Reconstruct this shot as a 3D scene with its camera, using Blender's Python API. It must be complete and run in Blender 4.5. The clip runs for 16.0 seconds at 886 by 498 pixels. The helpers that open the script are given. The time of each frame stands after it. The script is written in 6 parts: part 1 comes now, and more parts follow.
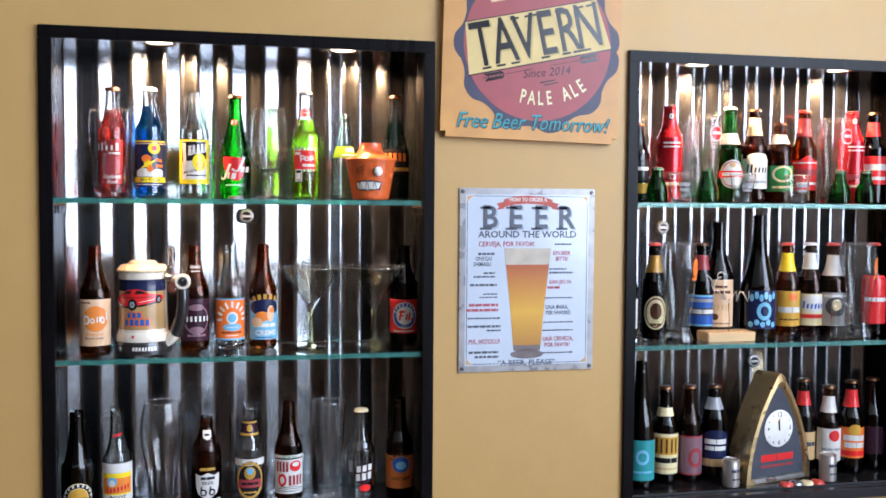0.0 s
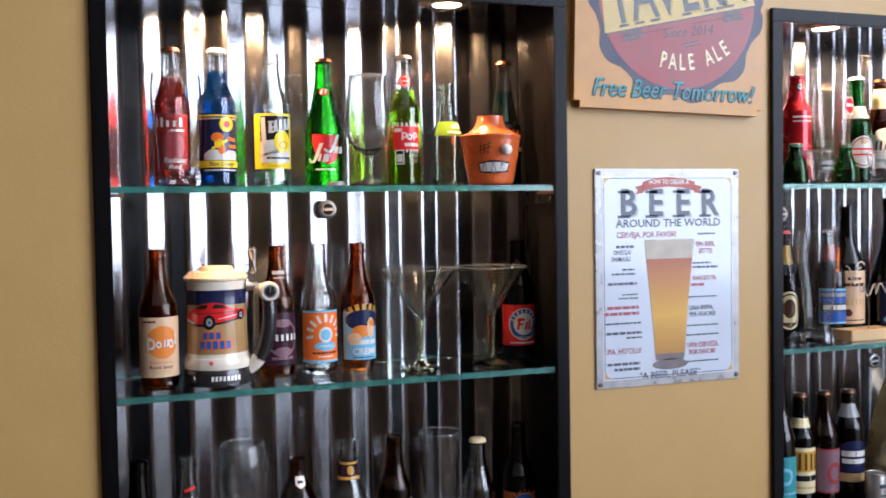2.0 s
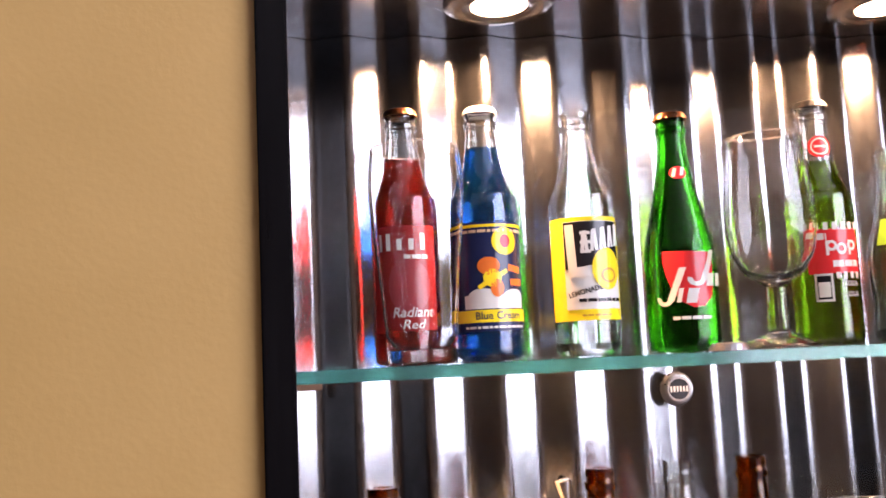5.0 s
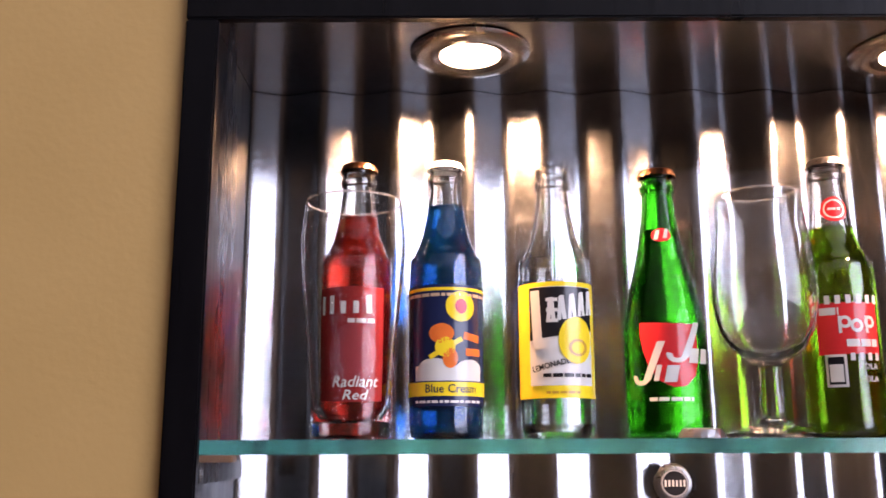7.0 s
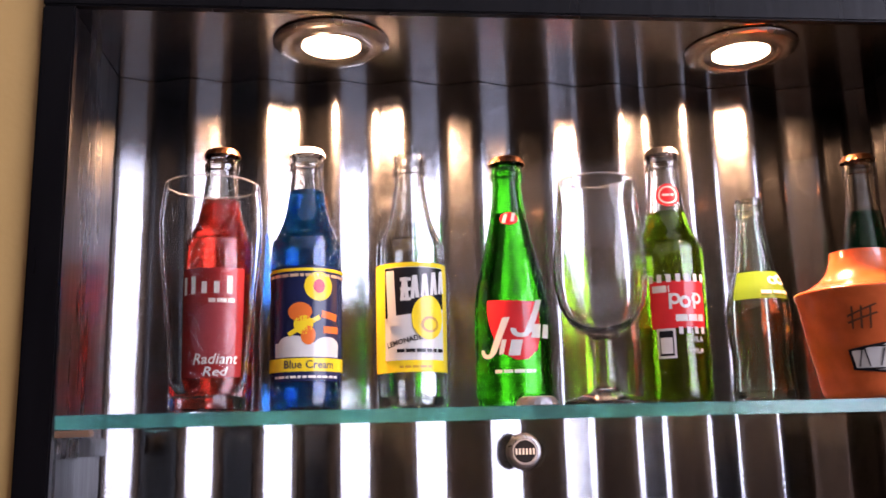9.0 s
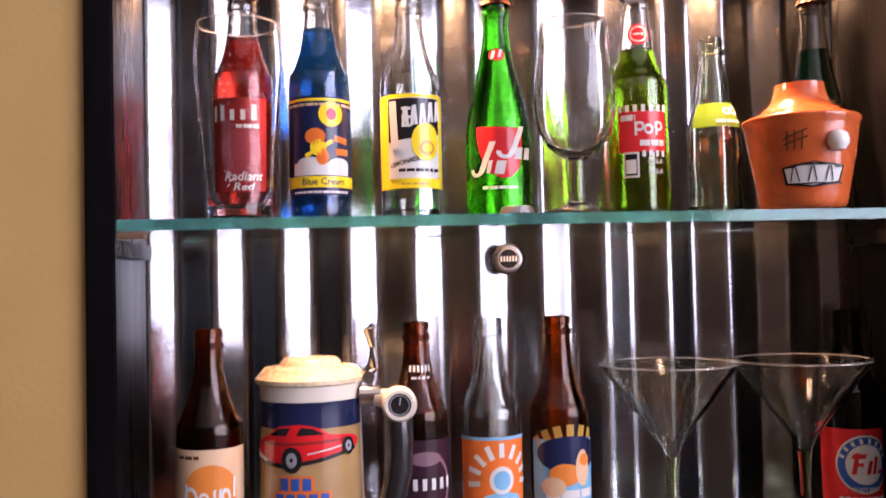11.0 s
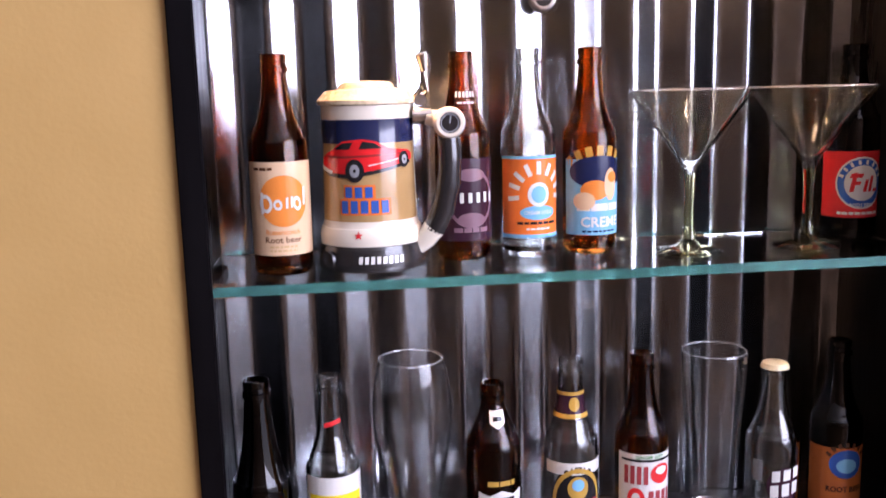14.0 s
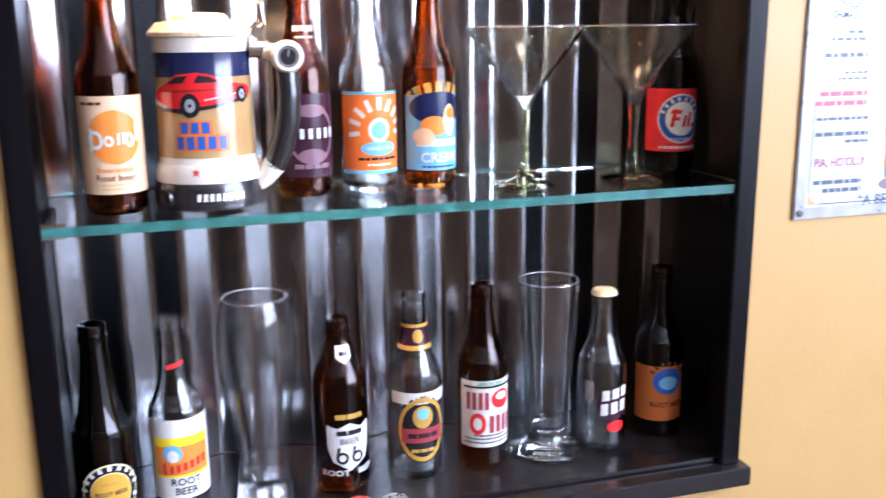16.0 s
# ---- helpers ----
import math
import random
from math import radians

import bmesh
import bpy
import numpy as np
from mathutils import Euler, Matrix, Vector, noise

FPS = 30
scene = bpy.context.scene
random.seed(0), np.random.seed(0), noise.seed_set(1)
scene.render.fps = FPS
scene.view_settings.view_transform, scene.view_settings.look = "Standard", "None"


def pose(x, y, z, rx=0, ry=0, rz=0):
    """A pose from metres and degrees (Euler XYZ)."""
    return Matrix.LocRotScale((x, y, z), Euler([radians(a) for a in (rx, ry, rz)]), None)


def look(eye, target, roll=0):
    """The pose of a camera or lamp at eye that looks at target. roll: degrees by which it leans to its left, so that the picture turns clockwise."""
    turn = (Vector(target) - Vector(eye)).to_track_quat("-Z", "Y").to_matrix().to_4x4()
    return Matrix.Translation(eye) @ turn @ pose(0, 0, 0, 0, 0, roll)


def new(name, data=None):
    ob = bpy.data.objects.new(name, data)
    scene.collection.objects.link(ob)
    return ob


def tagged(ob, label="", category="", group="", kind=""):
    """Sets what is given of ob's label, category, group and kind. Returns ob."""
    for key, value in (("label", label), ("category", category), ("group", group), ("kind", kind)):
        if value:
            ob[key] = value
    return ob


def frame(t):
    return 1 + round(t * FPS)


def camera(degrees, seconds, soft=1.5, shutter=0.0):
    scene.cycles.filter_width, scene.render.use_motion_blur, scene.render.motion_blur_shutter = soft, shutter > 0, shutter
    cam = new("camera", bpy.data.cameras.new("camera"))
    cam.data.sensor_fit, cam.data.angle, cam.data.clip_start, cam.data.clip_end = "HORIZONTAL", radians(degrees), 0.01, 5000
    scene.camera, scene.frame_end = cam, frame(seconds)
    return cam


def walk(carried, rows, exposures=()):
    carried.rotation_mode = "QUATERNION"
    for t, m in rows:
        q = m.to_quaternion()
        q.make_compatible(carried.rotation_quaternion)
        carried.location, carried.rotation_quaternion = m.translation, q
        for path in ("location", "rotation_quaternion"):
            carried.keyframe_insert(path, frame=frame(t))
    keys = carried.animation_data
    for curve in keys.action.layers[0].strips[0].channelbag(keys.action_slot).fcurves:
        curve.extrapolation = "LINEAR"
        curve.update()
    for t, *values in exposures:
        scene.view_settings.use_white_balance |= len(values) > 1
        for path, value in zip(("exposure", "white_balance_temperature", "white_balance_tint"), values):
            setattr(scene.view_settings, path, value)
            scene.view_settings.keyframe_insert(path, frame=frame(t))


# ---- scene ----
cam = camera(51.3, 16.0, 1.6, 0.35)
PATH = [
    (0, (0.144, 0.122, 1.55), (0.546, 2.079, 1.459), 0.4),
    (0.5, (0.053, 0.212, 1.548), (0.524, 2.152, 1.441), 0.0),
    (1, (-0.068, 0.329, 1.507), (0.498, 2.245, 1.434), -0.2),
    (1.5, (-0.127, 0.434, 1.506), (0.461, 2.344, 1.433), -0.5),
    (2, (-0.22, 0.575, 1.51), (0.423, 2.468, 1.439), -0.9),
    (2.5, (-0.313, 0.741, 1.52), (0.393, 2.61, 1.444), -1.5),
    (3, (-0.4, 0.935, 1.535), (0.395, 2.769, 1.471), -1.8),
    (3.5, (-0.375, 1.082, 1.544), (0.34, 2.95, 1.536), -2.4),
    (4, (-0.303, 1.184, 1.559), (0.227, 3.111, 1.622), -3.1),
    (4.5, (-0.253, 1.28, 1.559), (0.119, 3.238, 1.73), -2.8),
    (4.7, (-0.24, 1.315, 1.57), (0.083, 3.279, 1.766), -2.8),
    (6.8, (-0.087, 1.418, 1.561), (-0.091, 3.375, 1.972), -0.2),
    (7, (-0.075, 1.417, 1.557), (-0.076, 3.372, 1.979), -0.2),
    (7.5, (-0.068, 1.418, 1.555), (-0.006, 3.371, 1.982), -0.4),
    (8, (-0.054, 1.418, 1.553), (0.06, 3.367, 1.985), -0.6),
    (8.2, (-0.051, 1.417, 1.552), (0.089, 3.364, 1.984), -0.7),
    (10.3, (-0.005, 1.278, 1.52), (0.204, 3.256, 1.721), -1.3),
    (10.5, (-0.016, 1.269, 1.517), (0.185, 3.253, 1.674), -1.3),
    (11, (-0.043, 1.253, 1.505), (0.153, 3.242, 1.571), -1.3),
    (11.5, (-0.062, 1.237, 1.49), (0.127, 3.228, 1.48), -1.2),
    (12, (-0.07, 1.221, 1.481), (0.103, 3.211, 1.394), -1.3),
    (12.5, (-0.087, 1.207, 1.468), (0.1, 3.192, 1.315), -1.3),
    (13, (-0.092, 1.192, 1.459), (0.091, 3.17, 1.233), -1.3),
    (13.5, (-0.092, 1.174, 1.44), (0.08, 3.147, 1.159), -1.4),
    (14, (-0.112, 1.165, 1.425), (0.094, 3.125, 1.081), -1.5),
    (14.5, (-0.121, 1.154, 1.415), (0.101, 3.099, 1.005), -1.5),
    (15, (-0.128, 1.149, 1.409), (0.131, 3.081, 0.961), -1.5),
    (15.5, (-0.11, 1.149, 1.42), (0.223, 3.061, 0.936), -1.3),
    (16, (-0.117, 1.154, 1.413), (0.421, 3.025, 0.953), -0.7),
]
walk(cam, [(t, look(eye, target, roll)) for t, eye, target, roll in PATH],
     [(0.0, 0.20, 6100, 17), (2.5, -0.12, 6400, 22), (3.5, 0.06, 6700, 28), (4.5, 0.32, 6800, 33), (7.0, -0.08, 6520, 35), (8.0, -0.06, 6470, 35), (10.5, -0.04, 6750, 41),
      (12.5, 0.27, 6570, 39), (13.5, 0.52, 6450, 38), (14.5, 0.69, 6320, 36), (15.0, 0.84, 6220, 34), (16.0, 1.10, 5850, 25)])

# ---- world, daylight and lamps ----
world = bpy.data.worlds.new("sky")
scene.world = world
world.use_nodes = True
wn = world.node_tree.nodes
sky = wn.new("ShaderNodeTexSky")
sky.sky_type, sky.sun_disc = "NISHITA", False
sky.sun_elevation, sky.sun_rotation = radians(38), radians(60)
wn["Background"].inputs[1].default_value = 0.1
world.node_tree.links.new(sky.outputs[0], wn["Background"].inputs[0])

WALL = 2.075                    # front of the plaster wall
ROOM_W, ROOM_E, ROOM_S, ROOM_H = -6.0, 2.6, -4.2, 3.60
WIN_Y0, WIN_Y1, WIN_Z0, WIN_Z1 = -3.5, 1.00, 0.06, 3.50


def area_lamp(name, m, sx, sy, watts, colour, spread=180, shape="RECTANGLE"):
    d = bpy.data.lights.new(name, "AREA")
    d.shape, d.size, d.size_y, d.energy, d.color, d.spread = shape, sx, sy, watts, colour, radians(spread)
    ob = new(name, d)
    ob.matrix_world = m
    return ob


SKY_WATTS, HORIZON_WATTS, GROUND_WATTS, PUCK_WATTS = 232.0, 85.0, 12.0, 7.5
MID_Y, SPLIT, SKY_SPLIT = (WIN_Y0 + WIN_Y1) / 2, 1.15, 1.9
# three area lamps in the unseen opening stand in for daylight, brightest on top
for nm, z0, z1, watts, tone in (("sky_daylight", SKY_SPLIT, WIN_Z1, SKY_WATTS, (0.74, 0.87, 1.0)), ("horizon_daylight", SPLIT, SKY_SPLIT, HORIZON_WATTS, (0.76, 0.88, 1.0)), ("ground_daylight", WIN_Z0, SPLIT, GROUND_WATTS, (0.76, 0.88, 1.0))):
    area_lamp(nm, look((ROOM_E + 0.04, MID_Y, (z0 + z1) / 2), (0, MID_Y, (z0 + z1) / 2)), WIN_Y1 - WIN_Y0 - 0.1, z1 - z0 - 0.02, watts, tone)

# ---- materials ----
MATS = {}


def mat(name, colour, rough=0.5, metal=0.0, trans=0.0, ior=1.5, coat=0.0, vary=0.12, scale=40.0, bump=0.0, bscale=200.0, emit=0.0, stretch=(1, 1, 1), rvary=0.1):
    """A procedural material: base colour broken up at two scales, uneven gloss and fine relief."""
    if name in MATS:
        return MATS[name]
    m = bpy.data.materials.new(name)
    m.use_nodes = True
    nt = m.node_tree
    b = nt.nodes["Principled BSDF"]
    c = (*colour, 1)
    b.inputs["Base Color"].default_value = c
    b.inputs["Roughness"].default_value = rough
    b.inputs["Metallic"].default_value = metal
    b.inputs["Transmission Weight"].default_value = trans
    b.inputs["IOR"].default_value = ior
    b.inputs["Coat Weight"].default_value = coat
    b.inputs["Coat Roughness"].default_value = 0.08
    if name.startswith("print_"):
        b.inputs["Specular IOR Level"].default_value = 0.42
    if emit:
        b.inputs["Emission Color"].default_value = c
        b.inputs["Emission Strength"].default_value = emit
    if vary > 0 or bump > 0:
        tc = nt.nodes.new("ShaderNodeTexCoord")
        mp = nt.nodes.new("ShaderNodeMapping")
        mp.inputs["Scale"].default_value = stretch
        nt.links.new(tc.outputs["Object"], mp.inputs["Vector"])
    if vary > 0:
        n1 = nt.nodes.new("ShaderNodeTexNoise")
        n1.inputs["Scale"].default_value = scale
        n1.inputs["Detail"].default_value = 6
        n2 = nt.nodes.new("ShaderNodeTexNoise")
        n2.inputs["Scale"].default_value = scale * 0.13
        n2.inputs["Detail"].default_value = 3
        for n in (n1, n2):
            nt.links.new(mp.outputs[0], n.inputs["Vector"])
        mx = nt.nodes.new("ShaderNodeMath")
        mx.operation = "ADD"
        nt.links.new(n1.outputs[0], mx.inputs[0])
        nt.links.new(n2.outputs[0], mx.inputs[1])
        mr = nt.nodes.new("ShaderNodeMapRange")
        mr.inputs[1].default_value, mr.inputs[2].default_value = 0.6, 1.4
        mr.inputs[3].default_value, mr.inputs[4].default_value = 1 - vary, 1 + vary
        nt.links.new(mx.outputs[0], mr.inputs[0])
        vm = nt.nodes.new("ShaderNodeVectorMath")
        vm.operation = "SCALE"
        vm.inputs[0].default_value = colour
        nt.links.new(mr.outputs[0], vm.inputs["Scale"])
        nt.links.new(vm.outputs[0], b.inputs["Base Color"])
        rr = nt.nodes.new("ShaderNodeMapRange")
        rr.inputs[1].default_value, rr.inputs[2].default_value = 0.6, 1.4
        rr.inputs[3].default_value, rr.inputs[4].default_value = max(0, rough - rvary), min(1, rough + rvary)
        nt.links.new(mx.outputs[0], rr.inputs[0])
        nt.links.new(rr.outputs[0], b.inputs["Roughness"])
    if bump > 0:
        nb = nt.nodes.new("ShaderNodeTexNoise")
        nb.inputs["Scale"].default_value = bscale
        nb.inputs["Detail"].default_value = 4
        nt.links.new(mp.outputs[0], nb.inputs["Vector"])
        bp = nt.nodes.new("ShaderNodeBump")
        bp.inputs["Strength"].default_value = bump
        bp.inputs["Distance"].default_value = 0.001
        nt.links.new(nb.outputs[0], bp.inputs["Height"])
        nt.links.new(bp.outputs[0], b.inputs["Normal"])
    MATS[name] = m
    return m


def glass(name, colour, ior=1.48, rough=0.0):
    return mat(name, colour, rough, trans=1.0, ior=ior, vary=0)


def galvanised():
    """Zinc-coated sheet: spangle in the gloss and tone, fine dimples."""
    m = mat("galvanised_steel", (0.62, 0.64, 0.66), 0.2, 1.0, vary=0)
    nt = m.node_tree
    b = nt.nodes["Principled BSDF"]
    tc = nt.nodes.new("ShaderNodeTexCoord")
    vo = nt.nodes.new("ShaderNodeTexVoronoi")
    vo.inputs["Scale"].default_value = 520
    no = nt.nodes.new("ShaderNodeTexNoise")
    no.inputs["Scale"].default_value, no.inputs["Detail"].default_value = 420, 3
    n2 = nt.nodes.new("ShaderNodeTexNoise")
    n2.inputs["Scale"].default_value, n2.inputs["Detail"].default_value = 9, 5
    for n in (vo, no, n2):
        nt.links.new(tc.outputs["Object"], n.inputs["Vector"])
    r = nt.nodes.new("ShaderNodeMapRange")
    r.inputs[3].default_value, r.inputs[4].default_value = 0.150, 0.235
    nt.links.new(vo.outputs["Color"], r.inputs[0])
    nt.links.new(r.outputs[0], b.inputs["Roughness"])
    c = nt.nodes.new("ShaderNodeMapRange")
    c.inputs[1].default_value, c.inputs[2].default_value = 0.3, 0.7
    c.inputs[3].default_value, c.inputs[4].default_value = 0.8, 1.1
    nt.links.new(n2.outputs[0], c.inputs[0])
    vm = nt.nodes.new("ShaderNodeVectorMath")
    vm.operation = "SCALE"
    vm.inputs[0].default_value = (0.6, 0.62, 0.65)
    nt.links.new(c.outputs[0], vm.inputs["Scale"])
    nt.links.new(vm.outputs[0], b.inputs["Base Color"])
    bp = nt.nodes.new("ShaderNodeBump")
    bp.inputs["Strength"].default_value, bp.inputs["Distance"].default_value = 0.11, 0.0005
    nt.links.new(no.outputs[0], bp.inputs["Height"])
    nt.links.new(bp.outputs[0], b.inputs["Normal"])
    return m


PLASTER = mat("cream_wall_paint", (0.47, 0.285, 0.094), 0.5, vary=0.05, scale=14, bump=0.25, bscale=170)
CEIL = mat("white_ceiling_paint", (0.78, 0.76, 0.72), 0.8, vary=0.03, scale=10)
DARKWALL = mat("brown_far_wall", (0.10, 0.058, 0.034), 0.7, vary=0.15, scale=4)
FLOORM = mat("oak_floor_boards", (0.085, 0.048, 0.025), 0.4, vary=0.25, scale=9, stretch=(1, 8, 1))
BLACKWOOD = mat("black_stained_wood", (0.0035, 0.003, 0.0035), 0.3, vary=0.4, scale=60, bump=0.35, bscale=90, stretch=(1, 1, 0.12), rvary=0.09)
BLACKTOP = mat("black_stained_wood_across", (0.010, 0.008, 0.008), 0.22, vary=0.5, scale=60, bump=0.15, bscale=90, stretch=(0.08, 1, 1), rvary=0.03)
TOPSTEEL = mat("flat_brushed_steel", (0.50, 0.50, 0.52), 0.13, 1.0, vary=0.1, scale=60, bump=0.12, bscale=60, stretch=(0.05, 1, 1), rvary=0.03)
for m, level in ((BLACKWOOD, 0.12), (BLACKTOP, 0.35)):
    m.node_tree.nodes["Principled BSDF"].inputs["Specular IOR Level"].default_value = level
STEEL = galvanised()
SHELFG = glass("shelf_glass", (0.90, 0.97, 0.95))
EDGEG = mat("shelf_glass_edge", (0.13, 0.40, 0.36), 0.12, trans=0.8, vary=0.45, scale=45, stretch=(1, 1, 0.3))
SOLID = glass("solid_clear_glass", (0.97, 0.98, 0.97))
CLEAR = glass("clear_bottle_glass", (0.95, 0.97, 0.95), 1.25)
BOWL = mat("thin_blown_glass", (0.98, 0.985, 0.98), 0.0, trans=0.995, ior=1.18, vary=0)
WISP = mat("wafer_thin_glass", (0.98, 0.97, 0.90), 0.0, trans=1.0, ior=1.05, vary=0)
THIN = mat("thin_pint_glass", (0.98, 0.985, 0.98), 0.0, trans=1.0, ior=1.08, vary=0)
# part white instead of fully clear: the rim's highlight is in the colour
RIM = mat("glint_white_rim_glass", (0.95, 0.96, 0.94), 0.06, trans=0.82, ior=1.45, coat=1.0, vary=0)
CLEARG = glass("faintly_green_glass", (0.84, 0.93, 0.82), 1.25)
AMBER = glass("amber_glass", (0.48, 0.155, 0.02), 1.4)
DARKAMBER = glass("dark_amber_glass", (0.30, 0.085, 0.015), 1.4)
BLACKGLASS = glass("near_black_glass", (0.02, 0.012, 0.01))
GREEN = glass("bright_green_glass", (0.06, 0.66, 0.07), 1.3)
MIDGREEN = glass("mid_green_glass", (0.05, 0.42, 0.09), 1.35)
MARTINI = glass("olive_tinted_glass", (0.90, 0.90, 0.50), 1.4)
for m in (CLEAR, BOWL, CLEARG, WISP):
    m.node_tree.nodes["Principled BSDF"].inputs["Coat Weight"].default_value = 0.45 if m is BOWL else 0.8
    m.node_tree.nodes["Principled BSDF"].inputs["Coat Roughness"].default_value = 0.02
REDPOP = mat("red_soda", (1.0, 0.06, 0.03), 0.0, trans=0.93, ior=1.14, vary=0)
BLUEPOP = mat("blue_soda", (0.01, 0.27, 0.86), 0.0, trans=0.96, ior=1.14, vary=0)
LIMEPOP = glass("lime_green_soda", (0.44, 0.86, 0.03), 1.2)
GREENPOP = glass("dark_green_soda", (0.015, 0.24, 0.12), 1.2)
LEMONPOP = glass("pale_lemon_soda", (0.95, 0.93, 0.70), 1.33)
CHROME = mat("brushed_nickel", (0.62, 0.58, 0.54), 0.22, 1.0, vary=0.08)
LENS = mat("lit_lamp_lens", (1.0, 0.80, 0.55), 0.3, emit=14.0, vary=0)


def paint(key):
    """Printed colours of labels and signs."""
    cols = {"white": (0.64, 0.62, 0.58), "cream": (0.66, 0.44, 0.27), "black": (0.015, 0.014, 0.016), "navy": (0.012, 0.018, 0.06), "red": (0.62, 0.03, 0.03),
            "orange": (0.78, 0.17, 0.03), "deep_orange": (0.72, 0.22, 0.04), "yellow": (0.85, 0.62, 0.02), "gold": (0.45, 0.26, 0.05), "blue": (0.03, 0.10, 0.36), "sky": (0.16, 0.42, 0.62),
            "teal": (0.03, 0.26, 0.27), "green": (0.03, 0.22, 0.06), "pink": (0.20, 0.11, 0.135), "oxblood": (0.27, 0.022, 0.02), "rust": (0.50, 0.13, 0.03), "plum": (0.035, 0.012, 0.022), "brown": (0.10, 0.04, 0.02), "grey": (0.30, 0.30, 0.31),
            "tan": (0.55, 0.36, 0.17), "lime": (0.11, 0.21, 0.02), "maroon": (0.30, 0.045, 0.05), "mustard": (0.55, 0.30, 0.04), "ivory": (0.72, 0.62, 0.36), "slate": (0.06, 0.07, 0.09), "scarlet": (0.75, 0.02, 0.02)}
    return mat("print_" + key, cols[key], 0.20, vary=0.07, scale=60, rvary=0.06)


def glaze(key):
    """The same colours under a shiny ceramic glaze."""
    c = paint(key).node_tree.nodes["Principled BSDF"].inputs["Base Color"].default_value
    return mat("glazed_" + key, tuple(c)[:3], 0.2, coat=0.7, vary=0.12, scale=35)


# ---- mesh helpers ----
def finish(name, bm, material, parent=None, label="", smooth=True, sharp=38):
    me = bpy.data.meshes.new(name)
    bm.normal_update()
    bm.to_mesh(me)
    bm.free()
    if smooth:
        me.shade_smooth()
        me.set_sharp_from_angle(angle=radians(sharp))
    for mt in (material if isinstance(material, (list, tuple)) else [material]):
        me.materials.append(mt)
    ob = new(name, me)
    if parent is not None:
        ob.parent = parent
    if label:
        tagged(ob, label)
    return ob


def part(name, bm, material, parent, label=""):
    return finish(name, bm, material, parent, label)


def box(x0, x1, y0, y1, z0, z1, bevel=0.0, bm=None):
    bm = bm or bmesh.new()
    r = bmesh.ops.create_cube(bm, size=1.0, matrix=Matrix.LocRotScale(((x0 + x1) / 2, (y0 + y1) / 2, (z0 + z1) / 2), None, (x1 - x0, y1 - y0, z1 - z0)))
    if bevel:
        edges = {e for v in r["verts"] for e in v.link_edges}
        bmesh.ops.bevel(bm, geom=list(edges), offset=bevel, segments=2, affect="EDGES")
    return bm


def lathe(profile, seg=36, bm=None, cx=0.0, cy=0.0):
    """Turn (radius, height) pairs about the z axis; a radius of 0 closes the end."""
    bm = bm or bmesh.new()
    rings = []
    for r, z in profile:
        if r <= 1e-6:
            rings.append([bm.verts.new((cx, cy, z))])
        else:
            rings.append([bm.verts.new((cx + r * math.cos(2 * math.pi * k / seg), cy + r * math.sin(2 * math.pi * k / seg), z)) for k in range(seg)])
    for a, b in zip(rings, rings[1:]):
        for k in range(seg):
            j = (k + 1) % seg
            if len(a) == 1 and len(b) == 1:
                continue
            if len(a) == 1:
                bm.faces.new((a[0], b[j], b[k]))
            elif len(b) == 1:
                bm.faces.new((a[k], a[j], b[0]))
            else:
                bm.faces.new((a[k], a[j], b[j], b[k]))
    bmesh.ops.recalc_face_normals(bm, faces=bm.faces[:])
    return bm


def tube(points, radius, seg=12, bm=None):
    """A round bar along a polyline; radius may be a list."""
    bm = bm or bmesh.new()
    pts = [Vector(p) for p in points]
    rings = []
    for i, p in enumerate(pts):
        d = (pts[min(i + 1, len(pts) - 1)] - pts[max(i - 1, 0)]).normalized()
        side = d.cross(Vector((0.31, 0.2, 0.93))).normalized()
        up = side.cross(d)
        r = radius[i] if isinstance(radius, (list, tuple)) else radius
        rings.append([bm.verts.new(p + r * (math.cos(2 * math.pi * k / seg) * side + math.sin(2 * math.pi * k / seg) * up)) for k in range(seg)])
    for a, b in zip(rings, rings[1:]):
        for k in range(seg):
            bm.faces.new((a[k], a[(k + 1) % seg], b[(k + 1) % seg], b[k]))
    bm.faces.new(rings[0]), bm.faces.new(rings[-1])
    bmesh.ops.recalc_face_normals(bm, faces=bm.faces[:])
    return bm


def smooth_profile(knots, per=5):
    """Rounds off a (height, radius) outline with a Catmull-Rom curve."""
    out = []
    for i in range(len(knots) - 1):
        p0, p1, p2, p3 = knots[max(i - 1, 0)], knots[i], knots[i + 1], knots[min(i + 2, len(knots) - 1)]
        for s in range(per):
            t = s / per
            out.append(tuple(0.5 * (2 * p1[k] + (p2[k] - p0[k]) * t + (2 * p0[k] - 5 * p1[k] + 4 * p2[k] - p3[k]) * t * t + (3 * p1[k] - p0[k] - 3 * p2[k] + p3[k]) * t ** 3) for k in (0, 1)))
    out.append(knots[-1])
    return out


def radius_at(outline, z):
    for (z0, r0), (z1, r1) in zip(outline, outline[1:]):
        if z0 <= z <= z1:
            return r0 + (r1 - r0) * (z - z0) / max(z1 - z0, 1e-6)
    return outline[-1][1]


# flat shapes in label space: u along the face, v up, both in metres
def s_rect(u0, u1, v0, v1, n=10, m=2):
    vs = [(u0 + (u1 - u0) * i / n, v0 + (v1 - v0) * j / m) for j in range(m + 1) for i in range(n + 1)]
    fs = [(j * (n + 1) + i, j * (n + 1) + i + 1, (j + 1) * (n + 1) + i + 1, (j + 1) * (n + 1) + i) for j in range(m) for i in range(n)]
    return vs, fs


